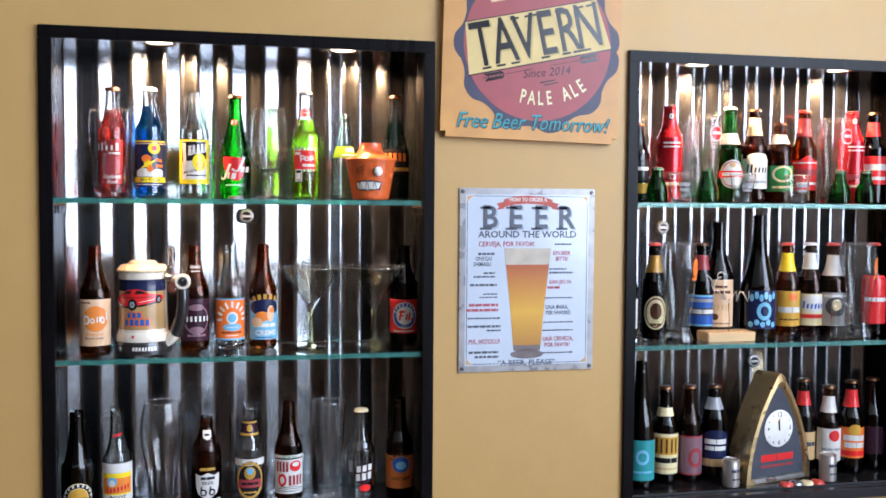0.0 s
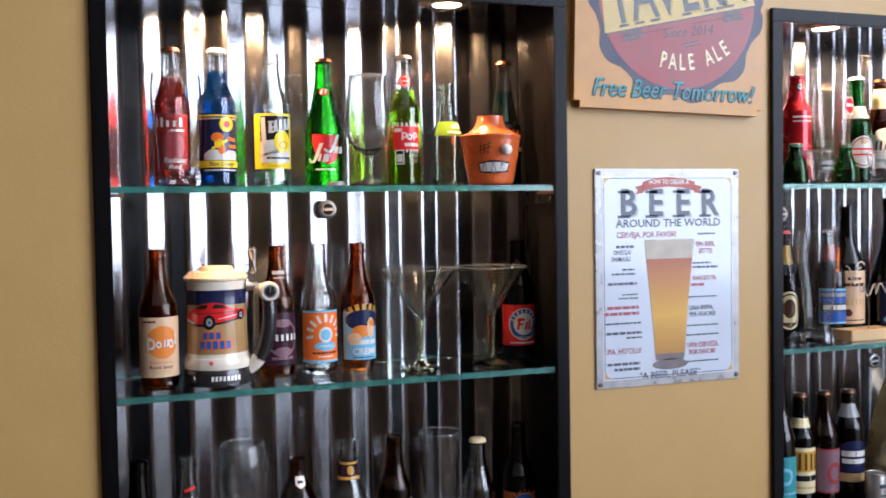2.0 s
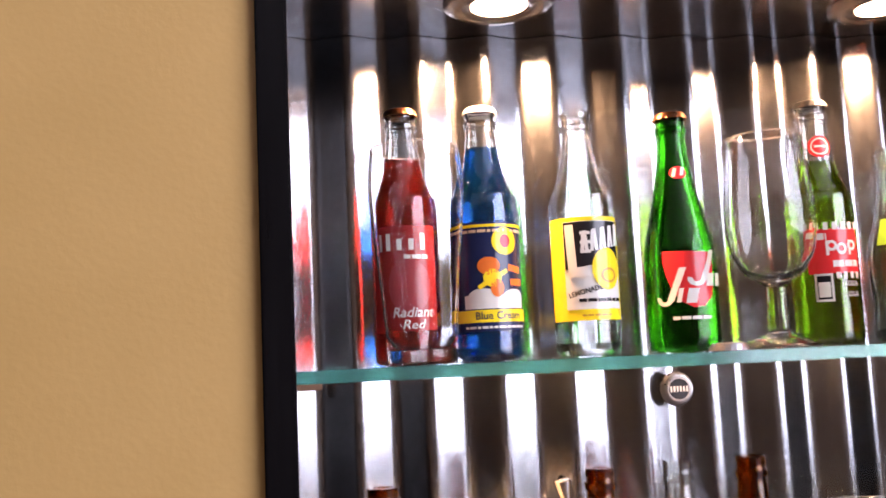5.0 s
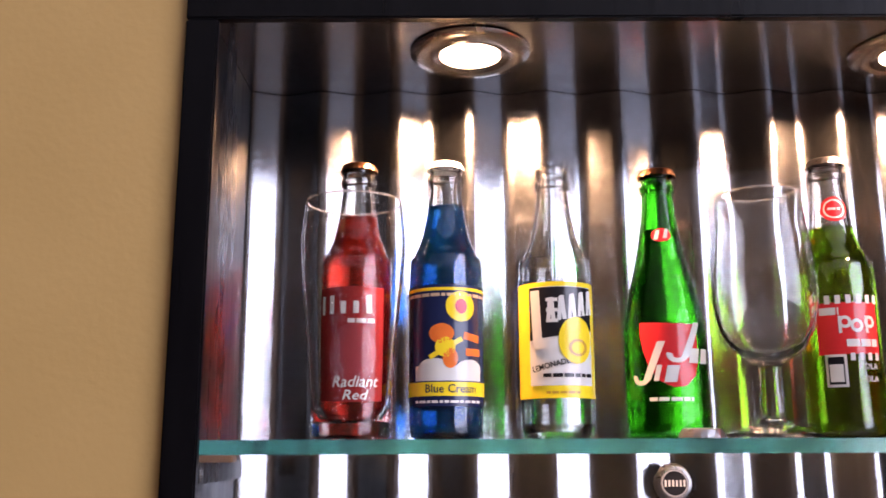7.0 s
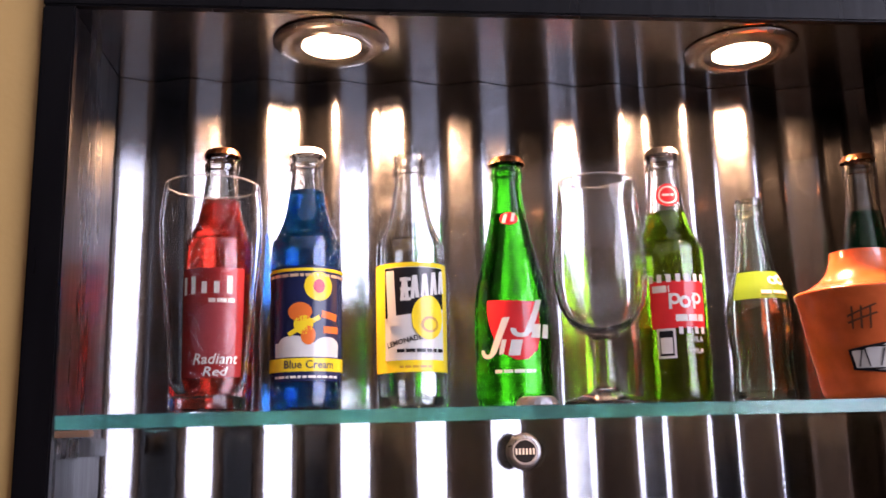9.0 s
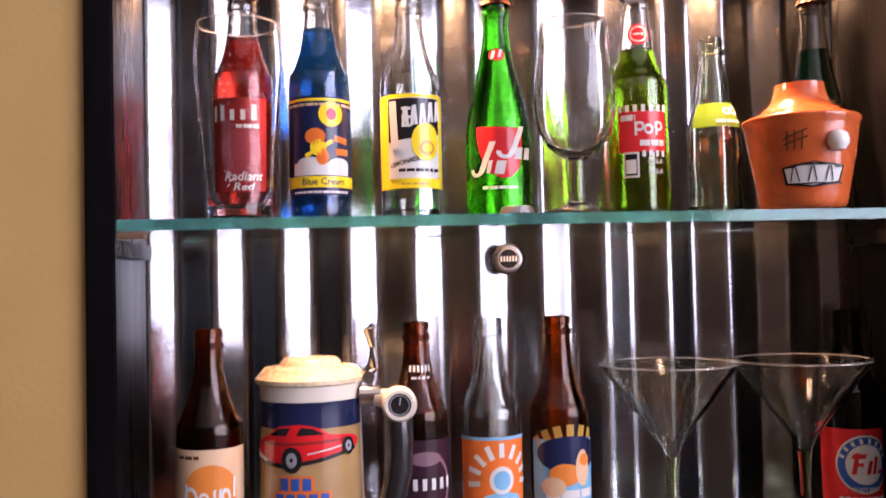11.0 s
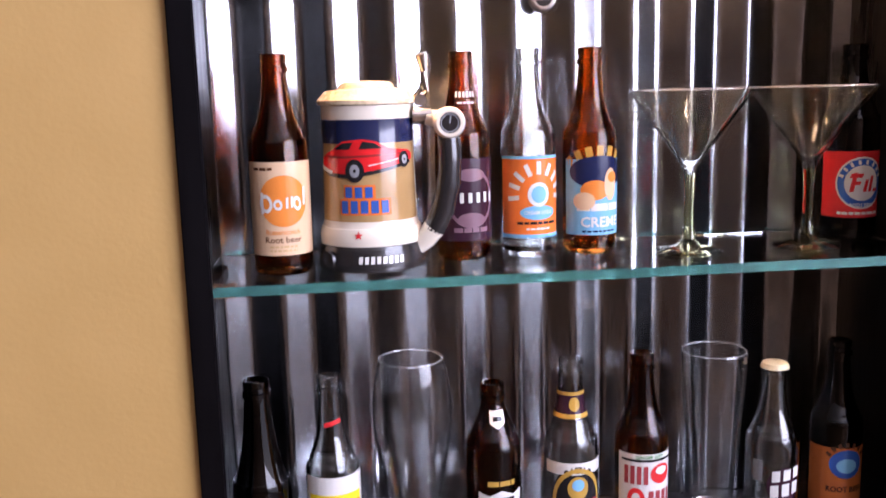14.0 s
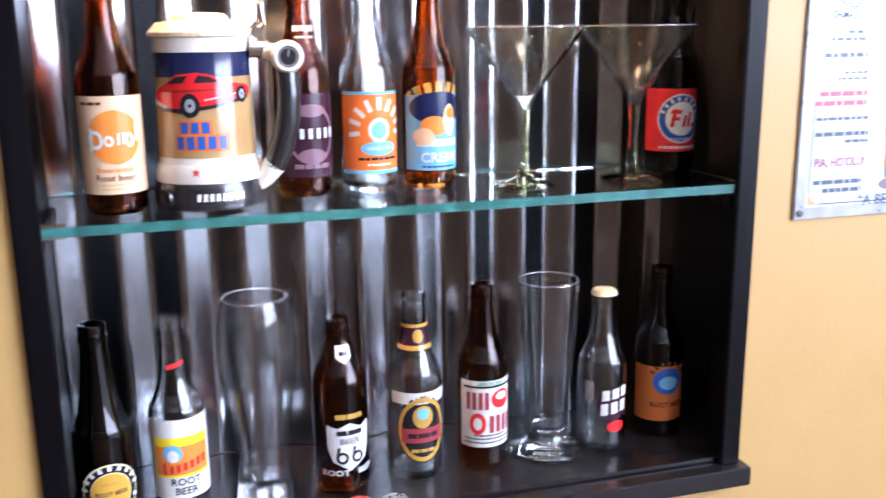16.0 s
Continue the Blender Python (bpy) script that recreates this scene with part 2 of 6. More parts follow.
def s_disc(uc, vc, ru, rv, inner=0.0, n=28, rings=4):
    vs, fs = [], []
    for j in range(rings + 1):
        f = inner + (1 - inner) * j / rings
        f = max(f, 0.02)
        vs += [(uc + ru * f * math.cos(2 * math.pi * k / n), vc + rv * f * math.sin(2 * math.pi * k / n)) for k in range(n)]
    for j in range(rings):
        fs += [(j * n + k, j * n + (k + 1) % n, (j + 1) * n + (k + 1) % n, (j + 1) * n + k) for k in range(n)]
    if inner == 0.0:
        fs.append(tuple(range(n)))
    return vs, fs


def s_arc(uc, vc, ru, rv, inner, a0, a1, n=16):
    """An open ring from angle a0 to a1, in degrees."""
    ang = [radians(a0 + (a1 - a0) * k / n) for k in range(n + 1)]
    vs = [(uc + ru * f * math.cos(a), vc + rv * f * math.sin(a)) for f in (inner, 1.0) for a in ang]
    return vs, [(k, k + 1, n + 2 + k, n + 1 + k) for k in range(n)]


def s_poly(pts):
    return list(pts), [tuple(range(len(pts)))]


def s_slant(u, v, w, h, lean=0.0):
    """A leaning bar: one stroke of lettering that is drawn as a plain shape."""
    return s_poly([(u, v), (u + w, v), (u + w + lean, v + h), (u + lean, v + h)])


def s_join(*shapes):
    vs, fs = [], []
    for v, f in shapes:
        k = len(vs)
        vs += v
        fs += [tuple(i + k for i in face) for face in f]
    return vs, fs


def s_turn(shape, degrees, uc=0.0, vc=0.0):
    c, s = math.cos(radians(degrees)), math.sin(radians(degrees))
    return [(uc + (u - uc) * c - (v - vc) * s, vc + (u - uc) * s + (v - vc) * c) for u, v in shape[0]], shape[1]


def s_text(body, size, uc, vc, squeeze=1.0, bold=0.0, shear=0.0):
    cu = bpy.data.curves.new("lettering", "FONT")
    cu.body, cu.size, cu.align_x, cu.align_y, cu.resolution_u, cu.offset, cu.shear = body, size, "CENTER", "CENTER", 2, bold * size, shear
    ob = bpy.data.objects.new("lettering", cu)
    me = bpy.data.meshes.new_from_object(ob)
    vs = [(uc + v.co.x * squeeze, vc + v.co.y) for v in me.vertices]
    fs = [tuple(p.vertices) for p in me.polygons]
    bpy.data.objects.remove(ob), bpy.data.curves.remove(cu), bpy.data.meshes.remove(me)
    return vs, fs


def s_bars(u0, u1, v, h, seed, gap=0.0012):
    """A line of small unreadable writing as plain bars."""
    rnd = random.Random(seed)
    out, u = [], u0
    while u < u1:
        w = min(rnd.uniform(1.2, 3.2) * h, u1 - u)
        out.append(s_rect(u, u + w, v - h / 2, v + h / 2, n=2, m=1))
        u += w + gap
    return s_join(*out)


def wrapped(name, shape, outline, off, material, parent, label="", at=0.0):
    """Lays a flat shape round the front of a turned body whose outline is given, cut into strips so that it follows the curve."""
    bm = bmesh.new()
    vs = [bm.verts.new((u, 0, v)) for u, v in shape[0]]
    for f in shape[1]:
        try:
            bm.faces.new([vs[i] for i in f])
        except ValueError:
            pass
    bmesh.ops.triangulate(bm, faces=[f for f in bm.faces if len(f.verts) > 4])
    us, zs = [u for u, _ in shape[0]], [v for _, v in shape[0]]
    for axis, lo, hi, step in ((0, min(us), max(us), 0.004), (2, min(zs), max(zs), 0.010)):
        for k in range(1, int((hi - lo) / step) + 1):
            spot, no = [0, 0, 0], [0, 0, 0]
            spot[axis], no[axis] = lo + k * step + 0.00013, 1
            bmesh.ops.bisect_plane(bm, geom=bm.verts[:] + bm.edges[:] + bm.faces[:], plane_co=spot, plane_no=no)
    r0 = radius_at(outline, sum(zs) / len(zs))
    for v in bm.verts:
        a = v.co.x / r0 + radians(at)
        r = radius_at(outline, v.co.z) + off
        v.co = (r * math.sin(a), -r * math.cos(a), v.co.z)
    return finish(name, bm, material, parent, label, sharp=80)


def flat(name, shape, origin, off, material, parent, label=""):
    """Lays a flat shape on a face that looks towards -y; origin is its (0, 0)."""
    bm = bmesh.new()
    vs = [bm.verts.new((origin[0] + u, origin[1] - off, origin[2] + v)) for u, v in shape[0]]
    for f in shape[1]:
        try:
            bm.faces.new([vs[i] for i in f])
        except ValueError:
            pass
    return finish(name, bm, material, parent, label, smooth=False)


def thing(name, x, y, z, turn=0.0, label="", category="", group=""):
    ob = new(name)
    ob.empty_display_size = 0.05
    ob.matrix_world = pose(x, y, z, 0, 0, turn)
    return tagged(ob, label, category, group)


# ---- the room ----
def wall_with_holes(name, xs, zs, holes, y0, y1, material, label):
    """A plaster wall between y0 and y1 cut by rectangular openings; holes are cells of the grid xs, zs."""
    bm = bmesh.new()
    grid = {}

    def vert(i, j, y):
        key = (i, j, y)
        if key not in grid:
            grid[key] = bm.verts.new((xs[i], y, zs[j]))
        return grid[key]
    nx, nz = len(xs) - 1, len(zs) - 1

    def solid(i, j):
        return 0 <= i < nx and 0 <= j < nz and (i, j) not in holes
    for i in range(nx):
        for j in range(nz):
            if not solid(i, j):
                continue
            a, b, c, d = (i, j), (i + 1, j), (i + 1, j + 1), (i, j + 1)
            bm.faces.new([vert(*p, y0) for p in (a, b, c, d)])
            bm.faces.new([vert(*p, y1) for p in (d, c, b, a)])
            for (p, q), (di, dj) in (((a, b), (0, -1)), ((b, c), (1, 0)), ((c, d), (0, 1)), ((d, a), (-1, 0))):
                if not solid(i + di, j + dj):
                    bm.faces.new([vert(*q, y0), vert(*p, y0), vert(*p, y1), vert(*q, y1)])
    bmesh.ops.recalc_face_normals(bm, faces=bm.faces[:])
    return tagged(finish(name, bm, material, smooth=False), label, "wall", kind="structure")


N1X0, N1X1, N2X0, N2X1 = -0.268, 0.522, 0.966, 1.756       # outer sides of the two niche boxes
NZ0, NZ1 = 0.872, 1.900                                      # their outer bottom and top
BOARD, TRIM = 0.006, 0.023           # thickness of the lining boards, width of the face trim
wall_with_holes("wall_north", [ROOM_W, N1X0, N1X1, N2X0, N2X1, ROOM_E], [0, NZ0, NZ1, ROOM_H], {(1, 1), (3, 1)}, WALL, WALL + 0.26, PLASTER, "warm cream painted plaster wall with two recessed niches")
tagged(finish("wall_west", box(ROOM_W - 0.1, ROOM_W, ROOM_S, WALL, 0, ROOM_H), DARKWALL, smooth=False), "plain brown wall closing the room", "wall", kind="structure")
tagged(finish("wall_south", box(ROOM_W, ROOM_E, ROOM_S - 0.1, ROOM_S, 0, ROOM_H), DARKWALL, smooth=False), "plain brown wall closing the room", "wall", kind="structure")
east = wall_with_holes("wall_east", [ROOM_S, WIN_Y0, WIN_Y1, WALL + 0.26], [0, WIN_Z0, WIN_Z1, ROOM_H], {(1, 1)}, 0.0, 0.12, PLASTER, "plain cream painted wall with a wide glazed opening")
east.matrix_world = Matrix(((0, -1, 0, ROOM_E + 0.12), (1, 0, 0, 0), (0, 0, 1, 0), (0, 0, 0, 1)))
tagged(finish("floor", box(ROOM_W, ROOM_E, ROOM_S, WALL, -0.05, 0.0), FLOORM, smooth=False), "brown wooden floor of the room", "floor", kind="structure")
tagged(finish("ceiling", box(ROOM_W, ROOM_E, ROOM_S, WALL, ROOM_H, ROOM_H + 0.05), CEIL, smooth=False), "plain white painted ceiling", "ceiling", kind="structure")
win = tagged(new("window_1"), "wide glazed door to daylight with a pale frame", "window", kind="structure")
win.matrix_world = pose(ROOM_E, 0, 0)
bm = bmesh.new()
for y in (WIN_Y0, (WIN_Y0 + WIN_Y1) / 2 - 0.025, WIN_Y1 - 0.05):
    box(0.07, 0.11, y, y + 0.05, WIN_Z0, WIN_Z1, bm=bm)
for z in (WIN_Z0, WIN_Z1 - 0.05):
    box(0.07, 0.11, WIN_Y0 + 0.05, WIN_Y1 - 0.05, z, z + 0.05, bm=bm)
part("window_frame", bm, CEIL, win)


# ---- the niches ----
SHELF1, SHELF2, FLOOR3 = 1.563, 1.237, 0.893      # the surfaces things stand on
CEIL_Z = 1.8978
BACK = 2.270                                      # middle of the corrugated sheet


def corrugated(x0, x1, z0, z1, pitch=0.0720, depth=0.0112, phase=0.0):
    """A sheet of flat flanks joined by round crests and troughs."""
    bm = bmesh.new()
    n = int((x1 - x0) / pitch * 44)
    cols = []
    for i in range(n + 1):
        x = x0 + (x1 - x0) * i / n
        p = ((x - phase) / pitch) % 1.0
        tri = 4 * abs(p - 0.5) - 1                      # -1 at the trough nearest the eye, 1 behind
        k = abs(tri)
        y = BACK + depth / 2 / 0.78 * math.copysign(k if k < 0.55 else k - (k - 0.55) ** 2 / 0.90, tri)
        cols.append([bm.verts.new((x, y, z)) for z in (z0, (z0 + z1) / 2, z1)])
    for a, b in zip(cols, cols[1:]):
        for j in range(2):
            bm.faces.new((a[j], b[j], b[j + 1], a[j + 1]))
    bmesh.ops.solidify(bm, geom=bm.faces[:], thickness=0.0008)
    return bm


def niche(x0, x1, label, phase):
    front = WALL - 0.010
    root = thing("display_niche", (x0 + x1) / 2, WALL, NZ0, 0, label, "display niche", "niches in the wall")
    o = Matrix.Translation((-(x0 + x1) / 2, -WALL, -NZ0))

    def p(name, bm, material, text=""):
        bm.transform(o)
        return part(name, bm, material, root, text)
    back = WALL + 0.225
    p("side_panel", box(x0, x0 + BOARD, WALL + 0.001, back, FLOOR3 - 0.02, NZ1 - 0.0025), BLACKWOOD)
    p("side_panel", box(x1 - BOARD, x1, WALL + 0.001, back, FLOOR3 - 0.02, NZ1 - 0.0025), BLACKWOOD)
    p("top_panel", box(x0, x1, WALL + 0.001, back, NZ1 - 0.002, NZ1), TOPSTEEL, "flat brushed steel top")
    p("face_trim", box(x0 - 0.002, x0 + TRIM, front, WALL - 0.0005, FLOOR3 - 0.005, NZ1 - TRIM - 0.0005, 0.0014), BLACKWOOD)
    p("face_trim", box(x1 - TRIM, x1 + 0.002, front, WALL - 0.0005, FLOOR3 - 0.005, NZ1 - TRIM - 0.0005, 0.0014), BLACKWOOD)
    p("face_trim", box(x0 - 0.002, x1 + 0.002, front, WALL - 0.0005, NZ1 - TRIM, NZ1 + 0.002, 0.0014), BLACKWOOD)
    p("bottom_board", box(x0 + BOARD + 0.0005, x1 - BOARD - 0.0005, WALL + 0.001, back, FLOOR3 - 0.02, FLOOR3, 0.0015), BLACKTOP, "scuffed black floor board")
    p("sill", box(x0 - 0.008, x1 + 0.010, front - 0.016, WALL - 0.0005, FLOOR3 - 0.030, FLOOR3 - 0.0055, 0.002), BLACKTOP)
    p("back_board", box(x0 + BOARD, x1 - BOARD, BACK + 0.012, back, FLOOR3, NZ1 - 0.003), BLACKWOOD)
    p("corrugated_sheet", corrugated(x0 + BOARD + 0.001, x1 - BOARD - 0.001, FLOOR3 + 0.001, NZ1 - 0.0025, phase=phase), STEEL, "ribbed galvanised steel back sheet")
    return root


niche(N1X0, N1X1, "black-stained wooden niche lined with corrugated galvanised steel", 0.131)
niche(N2X0, N2X1, "matching black wooden niche with a corrugated steel back", 1.110)


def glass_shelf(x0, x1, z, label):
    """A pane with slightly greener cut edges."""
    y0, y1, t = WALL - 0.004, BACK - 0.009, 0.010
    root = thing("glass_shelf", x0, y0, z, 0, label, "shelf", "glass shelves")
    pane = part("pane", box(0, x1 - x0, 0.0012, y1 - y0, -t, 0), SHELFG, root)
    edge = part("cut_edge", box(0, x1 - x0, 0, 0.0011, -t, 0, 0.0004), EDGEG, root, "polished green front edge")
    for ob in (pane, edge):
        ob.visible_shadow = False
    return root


def shelf_bracket(x, z, side):
    root = thing("shelf_bracket", x, WALL + 0.012, z, 0, "dark shelf bracket with a wooden shim under a glass shelf", "bracket", "shelf brackets")
    part("shim", box(0 if side > 0 else -0.036, 0.036 if side > 0 else 0, 0.004, 0.018, -0.0055, -0.0005, 0.0008), mat("raw_brown_wood", (0.16, 0.08, 0.04), 0.6), root)
    part("cleat", box(0 if side > 0 else -0.012, 0.012 if side > 0 else 0, 0.0, 0.15, -0.021, -0.006, 0.001), BLACKWOOD, root)
    bm = bmesh.new()
    for k in range(3):
        lathe([(0, -0.0025), (0.0042, -0.0025), (0.0042, -0.0005), (0, 0.0)], 10, bm, 0, 0)
    bm.transform(Matrix.Translation((0.012 * side + 0.0008 * side, 0.012, -0.0135)) @ Matrix.Rotation(radians(90 * side), 4, "Y"))
    part("screw_head", bm, CHROME, root)


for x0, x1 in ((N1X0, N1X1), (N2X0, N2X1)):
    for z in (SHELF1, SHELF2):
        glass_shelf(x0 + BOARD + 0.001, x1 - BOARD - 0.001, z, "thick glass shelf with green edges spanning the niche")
        shelf_bracket(x0 + BOARD, z - 0.010, 1)
        shelf_bracket(x1 - BOARD, z - 0.010, -1)


def puck_light(x, y):
    z = CEIL_Z - 0.001
    root = thing("puck_light", x, y, z, 0, "round brushed nickel puck light, lit warm, recessed in the niche top", "light", "puck lights")
    part("trim_ring", lathe([(0.034, -0.001), (0.0345, -0.004), (0.038, -0.0055), (0.048, -0.004), (0.0525, -0.001), (0.053, 0.0), (0.034, 0.0), (0.034, -0.001)], 48), CHROME, root, "brushed nickel trim ring")
    part("inner_ring", lathe([(0.027, 0.001), (0.027, -0.003), (0.030, -0.0045), (0.0335, -0.003), (0.0335, 0.001)], 48), CHROME, root)
    part("lens", lathe([(0, -0.0025), (0.018, -0.002), (0.0265, 0.0005), (0, 0.0008)], 32), LENS, root, "glowing frosted lens")
    lamp = area_lamp("puck_lamp", pose(x, y, z - 0.007), 0.045, 0.045, PUCK_WATTS, (1.0, 0.60, 0.28), 160, "DISK")
    return lamp


for x in (-0.051, 0.338, 1.186, 1.560):
    puck_light(x, 2.175)

# ---- bottles and glasses ----
def lip(z, r):
    """The ring and mouth of a bottle neck that ends at height z with radius r."""
    return [(z - 0.019, r), (z - 0.0185, r + 0.0018), (z - 0.0135, r + 0.002), (z - 0.0125, r + 0.0003), (z - 0.0085, r - 0.0002), (z - 0.0075, r + 0.0008), (z - 0.0015, r + 0.0008), (z, r - 0.0006)]


def longneck(h=0.229, r=0.0305, neck=0.0128, shoulder=0.58):
    s = shoulder * h
    return [(0, r - 0.005), (0.002, r - 0.002), (0.006, r)] + smooth_profile([(0.012, r), (s, r), (s + 0.016, r - 0.0035), (s + 0.034, r - 0.0105), (s + 0.055, neck + 0.0025), (h - 0.022, neck)]) + lip(h, neck)


def tapered(h=0.222, r=0.0325, neck=0.0128, waist=0.38):
    return [(0, r - 0.006), (0.002, r - 0.002), (0.006, r - 0.0006)] + smooth_profile([(0.012, r), (waist * h, r), (0.52 * h, r * 0.86), (0.66 * h, r * 0.63), (0.80 * h, neck + 0.002), (h - 0.022, neck)]) + lip(h, neck)


def contour(h=0.19, r=0.0285, neck=0.012):
    return [(0, r - 0.005), (0.002, r - 0.002), (0.006, r - 0.0005)] + smooth_profile([(0.012, r), (0.2 * h, r * 0.93), (0.36 * h, r), (0.5 * h, r * 0.95), (0.64 * h, r * 0.66), (0.8 * h, neck + 0.002), (h - 0.022, neck)]) + lip(h, neck)


def stout(h=0.205, r=0.033, neck=0.0135):
    return [(0, r - 0.005), (0.002, r - 0.002), (0.006, r)] + smooth_profile([(0.012, r), (0.58 * h, r), (0.68 * h, r * 0.93), (0.77 * h, r * 0.66), (0.86 * h, neck + 0.0015), (h - 0.022, neck)]) + lip(h, neck)


def vessel(outline, wall=0.0028, base=0.006):
    """Outside up, over the rim and down the inside, as a closed glass body."""
    prof = [(0, 0.002), (outline[0][1] * 0.75, 0.0012)] + [(r, z) for z, r in outline]
    top = outline[-1][0]
    prof += [(max(r - wall, 0.004), z) for z, r in reversed(outline) if base + 0.004 < z <= top]
    prof += [(radius_at(outline, base) * 0.72, base), (0, base + 0.001)]
    return prof


def fill(outline, level, wall=0.0026, base=0.0058):
    zs = [z for z, _ in outline if base + 0.004 < z < level] + [level]
    return [(0, base + 0.0008), (radius_at(outline, base) * 0.74, base)] + [(radius_at(outline, z) - wall, z) for z in zs] + [(0, level)]


def crown(z, r=0.0138, flutes=21):
    """A pleated crown cap that sits on a mouth at height z."""
    bm = bmesh.new()
    n = flutes * 2
    rows = []
    for k, (dr, dz) in enumerate(((0.0022, -0.0052), (0.0012, -0.0022), (0.0002, 0.0004), (-0.002, 0.0014))):
        rows.append([bm.verts.new(((r + dr + (0.0006 if i % 2 else -0.0003) * (1 if k < 2 else 0)) * math.cos(2 * math.pi * i / n), (r + dr + (0.0006 if i % 2 else -0.0003) * (1 if k < 2 else 0)) * math.sin(2 * math.pi * i / n), z + dz)) for i in range(n)])
    for a, b in zip(rows, rows[1:]):
        for i in range(n):
            bm.faces.new((a[i], a[(i + 1) % n], b[(i + 1) % n], b[i]))
    bm.faces.new(rows[-1])
    return bm


def cap_mat(key):
    return mat("cap_" + key, {"white": (0.75, 0.74, 0.72), "gold": (0.42, 0.25, 0.08), "brown": (0.13, 0.06, 0.03), "steel": (0.32, 0.32, 0.33), "red": (0.6, 0.05, 0.03), "cream": (0.75, 0.6, 0.36)}[key], 0.3, 0.0 if key in ("white", "red", "cream") else 1.0, vary=0.1, scale=150)


LABEL = 0.0004                    # the lift of paper off the glass, and of print off the paper


def bottle(text, x, y, z, outline, body, liquid=None, level=0.0, cap=None, turn=0.0, name="bottle", art=(), group="bottles on the shelves", lean=0.0):
    """art: rows of (name, shape, material, layer[, label]); the first row with layer 1 is the paper that later layers lie on."""
    root = thing(name, x, y, z, turn, text, "bottle", group)
    part("body", lathe(vessel(outline)), body, root)
    if liquid:
        part("liquid", lathe(fill(outline, level)), liquid, root)
    if cap:
        part("cap", crown(outline[-1][0]), cap_mat(cap), root, cap + " crown cap")
    sheet = root
    for row in art:
        nm, shape, key, layer = row[:4]
        if layer <= 1:
            sheet = wrapped(nm, shape, outline, LABEL, paint(key), root, row[4] if len(row) > 4 else "")
        else:
            wrapped(nm, shape, outline, LABEL * layer, paint(key), sheet if sheet is not root else root)
    return root


def paper(z0, z1, w, key, text=""):
    return ("label", s_rect(-w / 2, w / 2, z0, z1, 14, 2), key, 1, text)


def tumbler(text, x, y, z, outline, wall=0.0022, base=0.012, material=None, name="beer_glass", group="empty glasses"):
    root = thing(name, x, y, z, 0, text, "glass", group)
    part("bowl", lathe(vessel(outline, wall, base), 40), material or BOWL, root)
    zs = [h for h, _ in outline if 0.0025 < h < base - 0.002]
    part("base", lathe([(0, 0.0022)] + [(radius_at(outline, h) - 0.0006, h) for h in [0.0025] + zs + [base - 0.002]] + [(radius_at(outline, base) * 0.5, base - 0.0006), (0, base - 0.0012)], 40), SOLID, root, "thick solid glass base")
    rim(root, outline[-1][1] - wall / 2, outline[-1][0] + 0.0004)
    return root


def rim(root, r, z, thick=0.0008):
    """The rounded lip of a blown glass; its milky white stands for the glint."""
    pts = [(r + thick * math.cos(a), z + thick * math.sin(a)) for a in (radians(45 * k) for k in range(9))]
    part("rim", lathe(pts, 44), RIM, root, "fire-polished rim, whitened for its glint")


def goblet(text, x, y, z):
    root = thing("goblet", x, y, z, 0, text, "glass", "empty glasses")
    part("bowl", lathe([(0, 0.0535), (0.0085, 0.0536), (0.013, 0.057), (0.026, 0.066), (0.0355, 0.082), (0.0395, 0.105), (0.0390, 0.13), (0.0355, 0.16), (0.0325, 0.187), (0.0318, 0.1885), (0.0309, 0.187), (0.0337, 0.16), (0.0372, 0.13), (0.0378, 0.106), (0.0340, 0.084), (0.0245, 0.070), (0.010, 0.0625), (0, 0.062)], 44), BOWL, root)
    part("stem", lathe([(0, 0), (0.034, 0.0005), (0.035, 0.003), (0.030, 0.0055), (0.014, 0.010), (0.0085, 0.016), (0.0095, 0.024), (0.0085, 0.036), (0.0085, 0.053), (0, 0.0534)], 36), SOLID, root, "solid glass stem and foot")
    rim(root, 0.0318, 0.1888)
    return root


# ---- upper shelf of the first niche: soda bottles ----
Z1 = SHELF1 + 0.0006
o = longneck(0.232, 0.0305, 0.0135)
bottle("clear bottle of red soda with dark label and brown cap", -0.148, 2.185, Z1, o, CLEAR, REDPOP, 0.186, "brown", -8, "soda_bottle",
       [paper(0.028, 0.122, 0.064, "oxblood", "dark red wraparound label with pale lettering"),
        ("emblem", s_disc(0.004, 0.068, 0.020, 0.024), "maroon", 2),
        ("lettering", s_join(*[s_slant(-0.027 + 0.0105 * k, 0.100, 0.0045, 0.015 if k in (0, 1, 4) else 0.010) for k in range(5)]), "white", 2),
        ("lettering", s_bars(0.0, 0.022, 0.094, 0.0035, 3), "white", 2),
        ("lettering", s_text("Radiant", 0.0125, 0.006, 0.045, 1.0, 0.01, 0.25), "white", 3),
        ("lettering", s_text("Red", 0.0125, 0.006, 0.034, 1.0, 0.01, 0.25), "white", 3)])
o = longneck(0.234, 0.0305, 0.0135)
